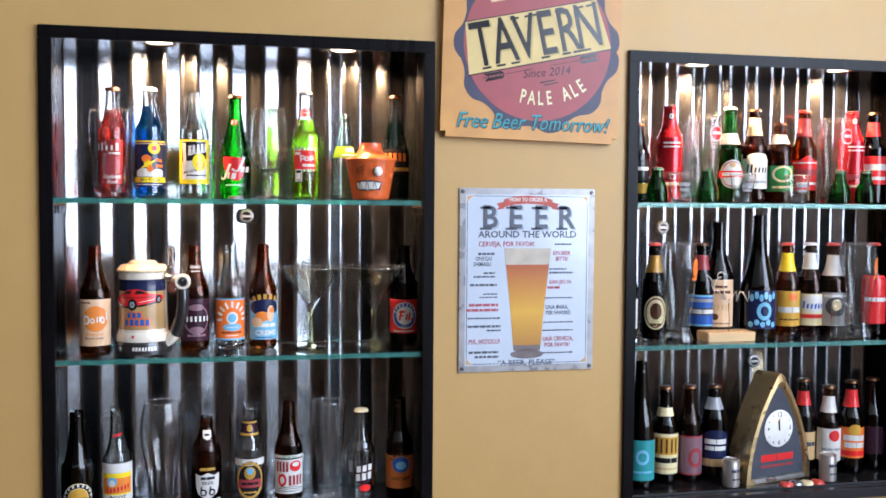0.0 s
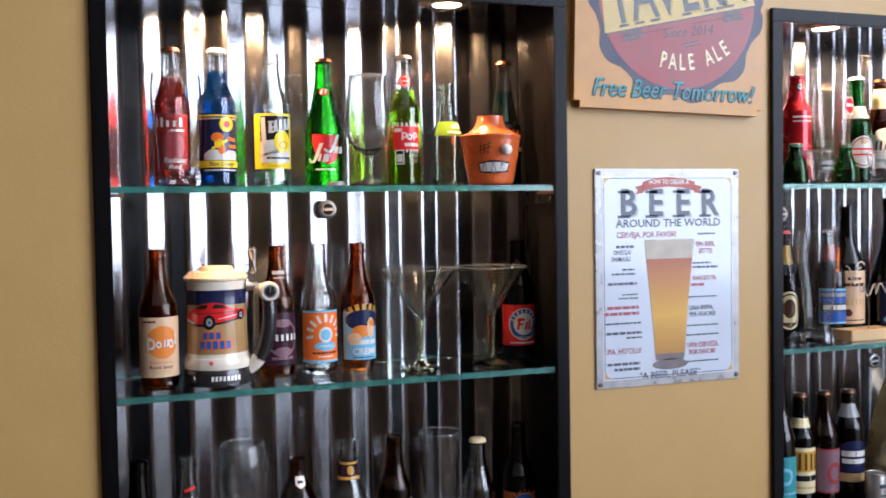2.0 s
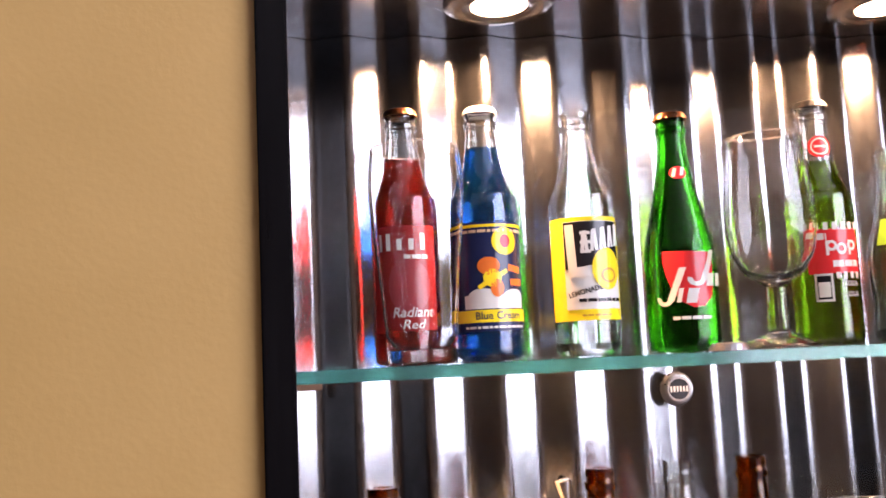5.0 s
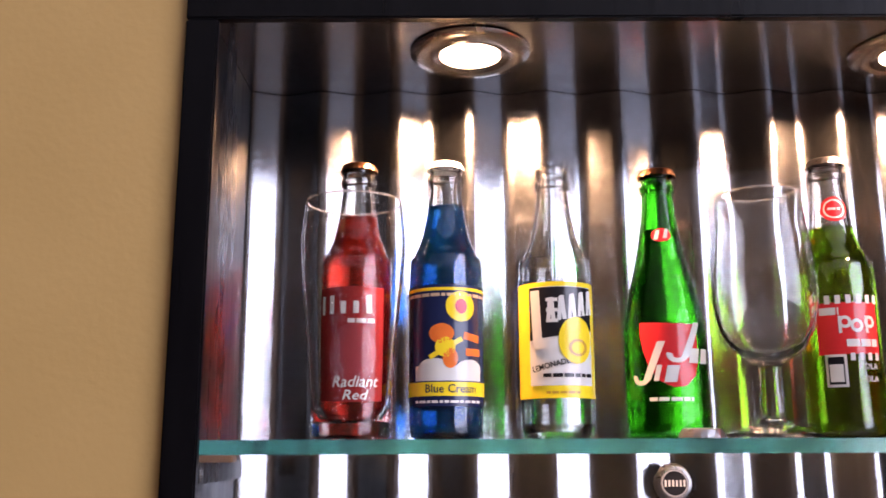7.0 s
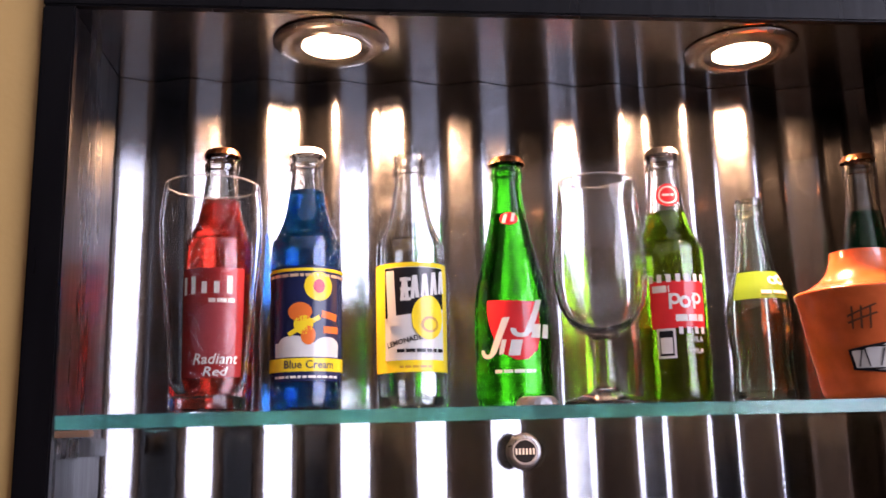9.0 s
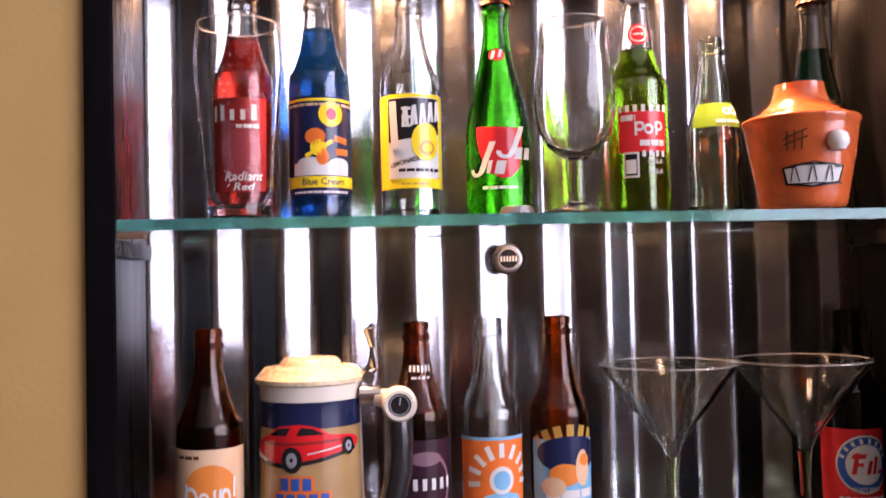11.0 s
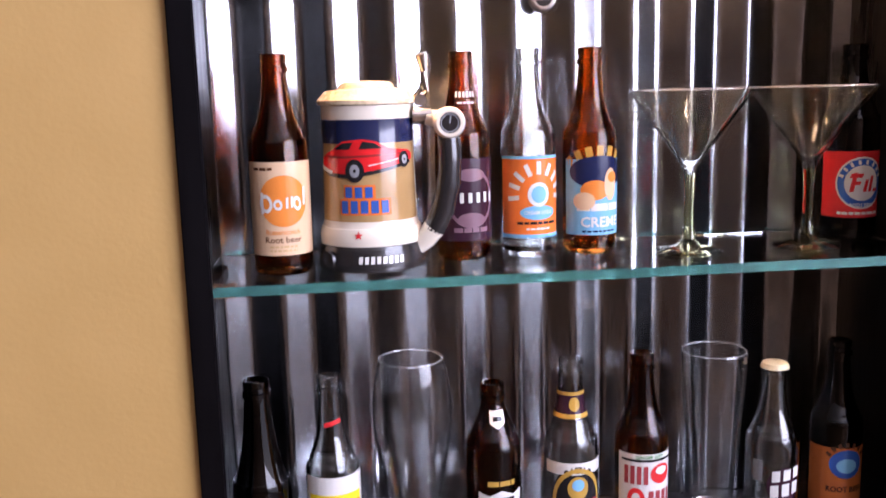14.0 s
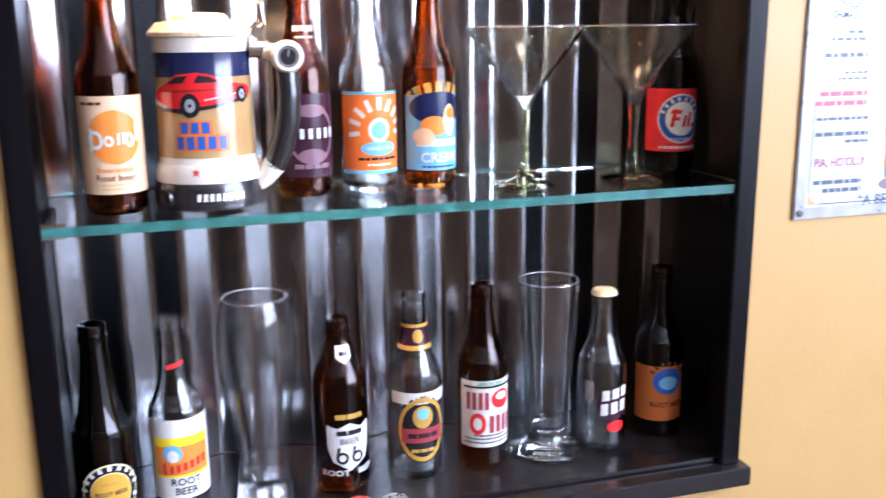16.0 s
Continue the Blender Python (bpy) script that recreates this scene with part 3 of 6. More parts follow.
bottle("clear bottle of bright blue cream soda, navy label, white cap", -0.073, 2.188, Z1, o, CLEAR, BLUEPOP, 0.196, "white", 4, "soda_bottle",
       [paper(0.026, 0.124, 0.120, "navy", "navy label with yellow sun, red and white picture"),
        ("stripe", s_rect(-0.058, 0.058, 0.119, 0.1215), "yellow", 2), ("stripe", s_bars(-0.055, 0.055, 0.1155, 0.0025, 5), "cream", 2),
        ("sun", s_disc(0.010, 0.106, 0.0125, 0.0125), "yellow", 2), ("sun_core", s_disc(0.010, 0.106, 0.005, 0.006), "red", 3),
        ("snow", s_join(s_rect(-0.030, 0.030, 0.046, 0.058), s_disc(-0.012, 0.057, 0.014, 0.007), s_disc(0.018, 0.055, 0.013, 0.008)), "white", 2),
        ("figure", s_join(s_disc(-0.006, 0.084, 0.010, 0.008), s_disc(0.001, 0.064, 0.006, 0.008)), "orange", 3),
        ("figure", s_join(s_disc(-0.003, 0.073, 0.008, 0.008), s_turn(s_rect(-0.018, 0.012, 0.070, 0.074, 4, 1), 30, -0.003, 0.073)), "yellow", 3),
        ("flash", s_turn(s_rect(0.012, 0.028, 0.078, 0.084, 4, 1), -10, 0.02, 0.08), "orange", 2), ("flash", s_rect(0.014, 0.030, 0.066, 0.072, 4, 1), "orange", 2),
        ("band", s_rect(-0.058, 0.058, 0.034, 0.045), "yellow", 2), ("lettering", s_text("Blue Cream", 0.0095, 0.002, 0.0395, 0.95, 0.01), "navy", 3),
        ("lettering", s_bars(-0.03, 0.03, 0.0295, 0.002, 8), "white", 2)])
o = longneck(0.230, 0.0305, 0.0132)
bottle("uncapped clear bottle with a yellow, black and white lemon label", 0.019, 2.188, Z1, o, CLEAR, None, 0, None, 3, "soda_bottle",
       [paper(0.032, 0.126, 0.096, "yellow", "yellow lemon soda label"),
        ("panel", s_rect(-0.028, 0.028, 0.042, 0.122), "white", 2), ("panel", s_poly([(-0.0275, 0.078), (0.0275, 0.086), (0.0275, 0.1215), (-0.0275, 0.1215)]), "black", 3),
        ("lettering", s_join(s_slant(-0.024, 0.074, 0.008, 0.045, -0.002), s_slant(-0.023, 0.071, 0.022, 0.009, 0.002), *[s_slant(-0.0125 + 0.0042 * k, 0.0925 + 0.0008 * k, 0.0031, 0.0195, 0.0016 * (-1) ** k) for k in range(10)], *[s_slant(-0.0125, 0.0925 + 0.0085 * k, 0.009, 0.0028) for k in range(3)]), "white", 4),
        ("lemon", s_disc(0.011, 0.078, 0.0145, 0.019), "yellow", 5), ("lemon_shade", s_disc(0.012, 0.072, 0.008, 0.007, 0.7), "mustard", 6),
        ("lettering", s_turn(s_text("LEMONADE", 0.0065, -0.010, 0.058, 0.9, 0.02), 14, -0.01, 0.058), "black", 4), ("lettering", s_bars(-0.016, 0.026, 0.050, 0.003, 12), "black", 4),
        ("lettering", s_bars(-0.014, 0.014, 0.0365, 0.002, 13), "mustard", 2)])
o = tapered(0.222, 0.0325, 0.0128)
bottle("bright green bottle with painted red and white emblem, brown cap", 0.106, 2.172, Z1, o, GREEN, LEMONPOP, 0.17, "brown", -8, "soda_bottle",
       [("emblem", s_poly([(-0.0235, 0.0905), (0.021, 0.0885), (0.0245, 0.080), (0.0245, 0.060), (0.021, 0.048), (0.012, 0.040), (0.002, 0.039), (-0.008, 0.044), (-0.016, 0.054), (-0.021, 0.068), (-0.0235, 0.080)]), "red", 1, "painted red shield"),
        ("lettering", s_join(s_slant(-0.0215, 0.045, 0.0062, 0.030, 0.0125), s_arc(-0.0235, 0.0475, 0.0078, 0.0065, 0.45, 165, 350), s_slant(-0.0130, 0.0440, 0.0040, 0.0125, 0.003), s_slant(-0.0050, 0.0430, 0.0095, 0.0130, 0.003), s_slant(0.0090, 0.062, 0.0062, 0.028, 0.0125), s_arc(0.0060, 0.0645, 0.0085, 0.0065, 0.45, 165, 350), s_slant(0.0150, 0.0578, 0.0085, 0.0115, 0.002), s_slant(0.0262, 0.0578, 0.0085, 0.0115, 0.002)), "white", 2),
        ("neck_emblem", s_disc(0.0, 0.164, 0.008, 0.006), "red", 1), ("lettering", s_join(s_slant(-0.006, 0.160, 0.003, 0.008, 0.002), s_slant(0.001, 0.161, 0.003, 0.008, 0.002)), "white", 2),
        ("lettering", s_bars(-0.017, 0.018, 0.030, 0.0028, 17), "white", 1)])
o = longneck(0.236, 0.0310, 0.0140, 0.55)
bottle("clear bottle of lime-green soda with painted red panel, silver cap", 0.257, 2.188, Z1, o, CLEAR, LIMEPOP, 0.176, "steel", -8, "soda_bottle",
       [("panel", s_poly([(-0.026, 0.066), (0.025, 0.066), (0.025, 0.108), (-0.026, 0.108)]), "red", 1, "painted red panel with white awning bars"),
        *[("awning_bar", s_slant(-0.026 + 0.008 * k, 0.107, 0.004, 0.007), "white", 2) for k in range(7)], *[("awning_bar", s_slant(-0.002 + 0.007 * k, 0.061, 0.0035, 0.006), "white", 2) for k in range(4)],
        ("lettering", s_bars(-0.023, -0.008, 0.101, 0.006, 9), "white", 2), ("lettering", s_join(s_slant(-0.009, 0.083, 0.0025, 0.014), s_disc(-0.004, 0.092, 0.005, 0.005, 0.5), s_disc(0.005, 0.089, 0.005, 0.0055, 0.5), s_slant(0.012, 0.083, 0.0025, 0.014), s_disc(0.016, 0.092, 0.005, 0.005, 0.5)), "white", 2), ("lettering", s_bars(-0.004, 0.022, 0.075, 0.006, 4, 0.001), "white", 2),
        ("cup", s_join(s_rect(-0.021, -0.005, 0.040, 0.066, 4, 2)), "white", 2), ("cup", s_rect(-0.019, -0.007, 0.042, 0.064, 4, 2), "black", 3), ("cup", s_rect(-0.018, -0.008, 0.044, 0.058, 4, 2), "white", 4),
        ("lettering", s_text("COLA", 0.0065, 0.012, 0.056, 1.0, 0.01), "white", 1), ("lettering", s_text("COLA", 0.0065, 0.012, 0.046, 1.0, 0.01), "white", 1),
        ("neck_emblem", s_disc(0.0, 0.190, 0.011, 0.011), "red", 1), ("neck_emblem", s_disc(0.0, 0.190, 0.0085, 0.0085, 0.85), "white", 2), ("neck_emblem", s_bars(-0.005, 0.005, 0.190, 0.002, 2), "white", 2)])
o = contour(0.192, 0.0285, 0.012)
bottle("small uncapped pale green contour bottle with a lime label", 0.343, 2.200, Z1, o, CLEARG, None, 0, None, 10, "soda_bottle",
       [paper(0.094, 0.120, 0.070, "lime", "lime-green band label"), ("lettering", s_join(s_disc(0.012, 0.112, 0.007, 0.005, 0.5), s_disc(0.002, 0.111, 0.005, 0.004, 0.5), s_bars(-0.01, 0.02, 0.100, 0.003, 6)), "white", 2)])
o = tapered(0.236, 0.0315, 0.0130, 0.45)
bottle("clear bottle of dark green soda with an orange and black label", 0.459, 2.203, Z1, o, CLEAR, GREENPOP, 0.180, "brown", -10, "soda_bottle",
       [paper(0.06, 0.115, 0.09, "black", "black label with orange letter bars"), ("lettering", s_join(*[s_slant(-0.025 + 0.011 * k, 0.088, 0.007, 0.018) for k in range(5)]), "deep_orange", 2), ("band", s_rect(-0.04, 0.04, 0.066, 0.074), "gold", 2)])

pint = [(0, 0.027), (0.002, 0.0285), (0.006, 0.029)] + smooth_profile([(0.012, 0.029), (0.05, 0.0315), (0.10, 0.0365), (0.135, 0.0395), (0.155, 0.0395), (0.176, 0.0375)]) + [(0.1785, 0.0372)]
tumbler("empty clear pint glass standing before a red soda bottle", -0.144, 2.108, Z1, pint, 0.0018, 0.014, THIN)
goblet("empty clear stemmed tulip beer glass", 0.175, 2.128, Z1)


def loose_cap(x, y, z, key, group="loose bottle caps"):
    root = finish("bottle_cap", crown(0.0052), cap_mat(key))
    root.matrix_world = pose(x, y, z, 0, 0, 20)
    return tagged(root, key + " crown cap lying flat on a shelf", "bottle cap", group)


loose_cap(0.108, 2.085, Z1, "steel")


def wall_cap(x, z, key, text):
    """A cap held flat against the steel sheet."""
    root = thing("magnet_cap", x, BACK - 0.0080, z, 0, text, "bottle cap", "caps held on the steel back")
    bm = crown(0.0052, 0.0150)
    bm.transform(Matrix.Rotation(radians(90), 4, "X"))
    part("shell", bm, cap_mat("steel"), root)
    flat("print", s_disc(0, 0, 0.0125, 0.0125), (0, -0.0068, 0), 0.0002, paint("black"), root)
    flat("print", s_disc(0, 0, 0.0122, 0.0122, 0.86), (0, -0.0068, 0), 0.0005, paint("grey"), root)
    flat("print", s_join(*[s_slant(-0.009 + 0.0033 * k, -0.0028, 0.0018, 0.0056) for k in range(6)]), (0, -0.0068, 0), 0.0006, paint("white"), root)


wall_cap(0.128, 1.526, "steel", "black printed bottle cap stuck to the corrugated steel")
wall_cap(1.397, 1.162, "steel", "dark printed bottle cap stuck to the corrugated steel")
wall_cap(1.140, 1.503, "steel", "dark printed bottle cap stuck to the corrugated steel")


def face_mug(x, y, z):
    """A squat orange ceramic mug with a knob, scratches and a row of teeth."""
    clay = mat("orange_glazed_clay", (0.56, 0.105, 0.025), 0.22, coat=0.5, vary=0.28, scale=70, bump=0.3, bscale=60)
    root = thing("ceramic_mug", x, y, z, -15, "orange glazed ceramic mug with a knob eye and painted teeth", "mug")
    out = [(0, 0.034), (0.002, 0.038), (0.006, 0.0400)] + smooth_profile([(0.012, 0.0412), (0.035, 0.0455), (0.06, 0.0498), (0.080, 0.0528)]) + smooth_profile([(0.084, 0.0545), (0.0875, 0.0540), (0.0905, 0.0455), (0.0960, 0.0360), (0.105, 0.0275), (0.116, 0.0235)]) + [(0.1215, 0.0230)]
    part("body", lathe(vessel(out, 0.004, 0.008), 44), clay, root)
    bm = lathe([(0, -0.010), (0.006, -0.0085), (0.0095, -0.003), (0.0100, 0.001), (0.0085, 0.006), (0.005, 0.009), (0, 0.0102)], 20)
    bm.transform(Matrix.Translation((0.022, -0.0485, 0.060)))
    part("eye", bm, mat("white_glaze", (0.8, 0.77, 0.7), 0.15, coat=0.5), root, "white glazed knob")
    wrapped("mouth_line", s_poly([(-0.0265, 0.0375), (-0.0245, 0.0215), (0.0, 0.0188), (0.0265, 0.0222), (0.0295, 0.0385), (0.0, 0.0424)]), out, 0.0010, paint("black"), root, "black mouth outline")
    wrapped("mouth", s_poly([(-0.024, 0.036), (-0.022, 0.023), (0.0, 0.0205), (0.024, 0.024), (0.027, 0.037), (0.0, 0.0405)]), out, 0.0016, paint("white"), root, "white row of teeth")
    wrapped("tooth_line", s_join(*[s_slant(-0.020 + 0.0075 * k, 0.024, 0.0011, 0.014, 0.003 * (-1) ** k) for k in range(6)], s_join(*[s_slant(-0.024 + 0.0085 * k, 0.0365 + (0.002 if 0 < k < 5 else 0), 0.009, 0.0014) for k in range(6)]), s_join(*[s_slant(-0.023 + 0.0085 * k, 0.0215, 0.009, 0.0013) for k in range(6)])), out, 0.0024, paint("black"), root)
    wrapped("scratch", s_join(*[s_slant(-0.024 + 0.0065 * k, 0.053, 0.0016, 0.018, 0.001) for k in range(3)], s_turn(s_rect(-0.027, -0.004, 0.061, 0.0625, 4, 1), 18, -0.015, 0.062), s_turn(s_rect(-0.027, -0.004, 0.067, 0.0685, 4, 1), 22, -0.015, 0.067)), out, 0.0012, paint("brown"), root)
    return root


face_mug(0.391, 2.103, Z1)

# ---- middle shelf of the first niche: root beers, stein, martini glasses ----
Z2 = SHELF2 + 0.0006
o = longneck(0.226, 0.0305, 0.0125, 0.56)
bottle("uncapped brown root beer bottle with a cream and orange label", -0.179, 2.140, Z2, o, AMBER, None, 0, None, 5, "root_beer_bottle",
       [paper(0.022, 0.118, 0.088, "cream", "cream label with an orange disc"), ("emblem", s_disc(0.002, 0.078, 0.0255, 0.0265), "deep_orange", 2),
        ("lettering", s_turn(s_join(s_slant(-0.023, 0.068, 0.003, 0.022, 0.003), s_disc(-0.016, 0.078, 0.007, 0.0095, 0.6), s_disc(-0.004, 0.075, 0.0045, 0.0055, 0.5), s_slant(0.003, 0.070, 0.0025, 0.011, 0.002), s_slant(0.008, 0.070, 0.0025, 0.011, 0.002), s_disc(0.0155, 0.073, 0.0045, 0.0075, 0.5), s_slant(0.022, 0.070, 0.003, 0.018, 0.003)), 8, 0, 0.076), "white", 3),
        ("lettering", s_text("Butterscotch", 0.0072, 0.0, 0.046, 0.95, 0.01), "deep_orange", 2), ("lettering", s_text("Root beer", 0.0092, 0.0, 0.038, 1.0, 0.01), "brown", 2),
        ("lettering", s_join(*[s_bars(-0.014, 0.014, 0.031 - 0.004 * k, 0.002, 30 + k) for k in range(2)]), "tan", 2), ("lettering", s_bars(-0.03, -0.008, 0.111, 0.003, 33), "brown", 2)])
o = longneck(0.226, 0.0305, 0.0125, 0.56)
bottle("uncapped dark amber bottle with a plum label", 0.019, 2.180, Z2, o, AMBER, None, 0, None, 10, "root_beer_bottle",
       [paper(0.022, 0.112, 0.085, "plum", "plum label with pale letter bars"), ("emblem", s_disc(0, 0.068, 0.028, 0.032, 0.88), "pink", 2), ("emblem", s_disc(0, 0.045, 0.016, 0.008), "pink", 2), ("emblem", s_disc(0, 0.094, 0.016, 0.007), "pink", 2),
        ("lettering", s_join(*[s_slant(-0.031 + 0.0090 * k, 0.064, 0.0042, 0.011) for k in range(7)]), "white", 3), ("lettering", s_bars(-0.02, 0.02, 0.034, 0.005, 41), "pink", 2),
        ("lettering", s_join(*[s_slant(-0.012 + 0.0042 * k, 0.177, 0.0026, 0.006) for k in range(6)], s_bars(-0.009, 0.009, 0.171, 0.002, 42)), "white", 1)])
o = longneck(0.228, 0.0305, 0.0128, 0.55)
bottle("uncapped clear bottle with an orange label edged in light blue", 0.093, 2.182, Z2, o, CLEAR, None, 0, None, 3, "soda_bottle",
       [paper(0.022, 0.112, 0.086, "orange", "orange cream soda label"), ("edge", s_rect(-0.043, 0.043, 0.109, 0.112), "sky", 2), ("edge", s_rect(-0.043, 0.043, 0.022, 0.026), "sky", 2),
        ("emblem", s_disc(0.004, 0.070, 0.0125, 0.0135), "white", 2), ("emblem", s_disc(0.004, 0.070, 0.0085, 0.0095), "sky", 3),
        ("lettering", s_join(*[s_turn(s_slant(0.0015, 0.092, 0.005, 0.014), a, 0.004, 0.070) for a in (98, 72, 48, 24, 0, -24, -48, -72, -96)]), "white", 2),
        ("band", s_disc(0.004, 0.050, 0.021, 0.008), "sky", 2), ("lettering", s_text("CREAM SODA", 0.0055, 0.004, 0.050, 0.95, 0.01), "white", 3), ("lettering", s_bars(-0.02, 0.026, 0.0385, 0.003, 50), "black", 2), ("lettering", s_bars(-0.01, 0.018, 0.032, 0.0022, 51), "white", 2)])
o = longneck(0.228, 0.0300, 0.0128, 0.55)
bottle("uncapped amber bottle with a light blue and orange picture label", 0.164, 2.184, Z2, o, AMBER, None, 0, None, 8, "soda_bottle",
       [paper(0.022, 0.106, 0.086, "sky", "light blue picture label"), ("arch", s_join(*[s_turn(s_slant(-0.004, 0.108, 0.0075, 0.013), a, 0.0, 0.055) for a in (36, 24, 12, 0, -12, -24, -36)]), "gold", 1),
        ("shade", s_disc(0.0, 0.092, 0.036, 0.018), "navy", 2), ("figure", s_disc(-0.006, 0.072, 0.016, 0.011), "deep_orange", 3), ("figure", s_disc(0.012, 0.078, 0.008, 0.018), "cream", 4), ("figure", s_disc(-0.018, 0.060, 0.012, 0.010), "cream", 4), ("figure", s_disc(0.014, 0.086, 0.006, 0.006), "deep_orange", 5), ("lettering", s_bars(-0.026, 0.026, 0.053, 0.008, 60), "white", 3),
        ("lettering", s_text("CREME", 0.0155, 0.002, 0.036, 1.0, 0.025), "white", 3), ("lettering", s_bars(-0.02, 0.02, 0.026, 0.002, 61), "navy", 3)])
o = longneck(0.225, 0.0308, 0.0128, 0.58)
bottle("dark brown root beer bottle with a red and navy label", 0.478, 2.190, Z2, o, BLACKGLASS, None, 0, None, -14, "root_beer_bottle",
       [paper(0.028, 0.104, 0.088, "red", "red label with a navy ring"), ("emblem", s_disc(0.006, 0.068, 0.029, 0.030), "white", 2), ("emblem", s_disc(0.006, 0.068, 0.027, 0.028), "blue", 3), ("emblem", s_disc(0.006, 0.068, 0.0195, 0.0205), "white", 4), ("lettering", s_join(s_slant(-0.008, 0.058, 0.0045, 0.022, 0.004), s_slant(-0.008, 0.074, 0.013, 0.005, 0.002), s_slant(-0.006, 0.066, 0.009, 0.004, 0.001), s_slant(0.006, 0.058, 0.004, 0.014, 0.003), s_slant(0.012, 0.058, 0.004, 0.018, 0.003), s_slant(0.018, 0.058, 0.006, 0.004, 0.001)), "red", 5),
        ("lettering", s_join(*[s_turn(s_slant(0.0045, 0.0895, 0.003, 0.005), a, 0.006, 0.068) for a in range(-70, 71, 20)]), "white", 4), ("lettering", s_text("ROOT BEER", 0.0055, 0.006, 0.0425, 0.9, 0.02), "white", 5), ("lettering", s_bars(-0.02, 0.03, 0.033, 0.003, 66), "white", 2)])


def martini_glass(x, y, z):
    root = thing("martini_glass", x, y, z, 0, "empty martini glass with an olive-tinted stem", "glass", "martini glasses")
    part("bowl", lathe([(0, 0.0886), (0.0070, 0.0888), (0.0100, 0.097), (0.0150, 0.106), (0.0675, 0.178), (0.0671, 0.179), (0.0663, 0.1785), (0.0140, 0.1085), (0.007, 0.1030), (0, 0.1015)], 44), WISP, root)
    part("stem", lathe([(0, 0), (0.036, 0.0006), (0.0375, 0.002), (0.033, 0.004), (0.014, 0.008), (0.0075, 0.014), (0.0056, 0.030), (0.0052, 0.060), (0.0062, 0.080), (0.0072, 0.0875), (0, 0.0884)], 36), MARTINI, root, "olive-tinted stem and foot")
    rim(root, 0.0670, 0.1790, 0.0006)
    return root


martini_glass(0.2665, 2.145, Z2)
martini_glass(0.4045, 2.145, Z2)


def stein(x, y, z):
    """A lidded ceramic stein with a picture panel, gauge knob and black handle on its right."""
    ivory = mat("ivory_glaze", (0.74, 0.66, 0.54), 0.18, coat=0.6, vary=0.06)
    black = mat("black_glaze", (0.02, 0.018, 0.018), 0.2, coat=0.5, vary=0.2)
    root = thing("beer_stein", x, y, z, 0, "lidded ceramic beer stein with a red car picture and black handle", "stein")
    base = [(0, 0.052), (0.002, 0.0575), (0.008, 0.0585)] + smooth_profile([(0.012, 0.058), (0.022, 0.0565), (0.028, 0.055)])
    part("base", lathe([(0, 0.001), (0.045, 0.0005)] + [(r, h) for h, r in base] + [(0, 0.0285)], 48), black, root, "black glazed foot")
    body = smooth_profile([(0.0285, 0.0545), (0.038, 0.0550), (0.046, 0.0530), (0.052, 0.0505), (0.10, 0.0490), (0.150, 0.0480), (0.158, 0.0485), (0.172, 0.0490)])
    part("body", lathe([(0, 0.0287)] + [(r, h) for h, r in body] + [(0, 0.1722)], 48), ivory, root)
    wrapped("picture", s_rect(-0.072, 0.060, 0.054, 0.150, 24, 3), body, LABEL, mat("glazed_tan_panel", (0.42, 0.25, 0.10), 0.2, coat=0.7, vary=0.3, scale=22), root, "tan picture panel")
    wrapped("band", s_rect(-0.072, 0.060, 0.134, 0.158, 24, 1), body, LABEL * 2, glaze("navy"), root)
    wrapped("car_body", s_join(s_poly([(-0.062, 0.111), (-0.061, 0.119), (-0.051, 0.1245), (-0.041, 0.1285), (-0.029, 0.1365), (-0.008, 0.1385), (0.006, 0.1360), (0.018, 0.1290), (0.044, 0.1260), (0.051, 0.1220), (0.050, 0.1160), (0.030, 0.1110), (0.004, 0.1065), (-0.024, 0.1020), (-0.048, 0.1035)])), body, LABEL * 3.5, glaze("scarlet"), root, "red two-door car")
    wrapped("car_window", s_join(s_poly([(-0.039, 0.1280), (-0.029, 0.1345), (-0.017, 0.1355), (-0.021, 0.1285)]), s_poly([(-0.011, 0.1285), (-0.007, 0.1360), (0.004, 0.1345), (0.013, 0.1290)]), s_poly([(-0.058, 0.1065), (-0.046, 0.1005), (-0.022, 0.0990), (0.006, 0.1035), (0.046, 0.1125), (0.046, 0.1155), (0.002, 0.1065), (-0.024, 0.1030), (-0.046, 0.1045)])), body, LABEL * 5, glaze("black"), root)
    wrapped("car_bumper", s_poly([(-0.063, 0.113), (-0.060, 0.107), (-0.044, 0.1030), (-0.042, 0.1060), (-0.058, 0.1110)]), body, LABEL * 5, glaze("white"), root)
    wrapped("car_trim_line", s_poly([(-0.002, 0.1110), (0.030, 0.1170), (0.030, 0.1180), (-0.002, 0.1122)]), body, LABEL * 5, glaze("white"), root)
    wrapped("car_shade", s_poly([(-0.060, 0.1215), (-0.030, 0.1190), (0.020, 0.1215), (0.051, 0.1240), (0.020, 0.1235), (-0.030, 0.1215)]), body, LABEL * 4.4, glaze("oxblood"), root)
    for u, v, s in ((-0.016, 0.1065, 1.12), (0.037, 0.1165, 0.80)):
        wrapped("car_wheel", s_disc(u, v, 0.0085 * s, 0.0105 * s), body, LABEL * 5.5, glaze("black"), root)
        wrapped("wheel_rim", s_disc(u, v, 0.0045 * s, 0.0060 * s, 0.3), body, LABEL * 6.5, glaze("grey"), root)
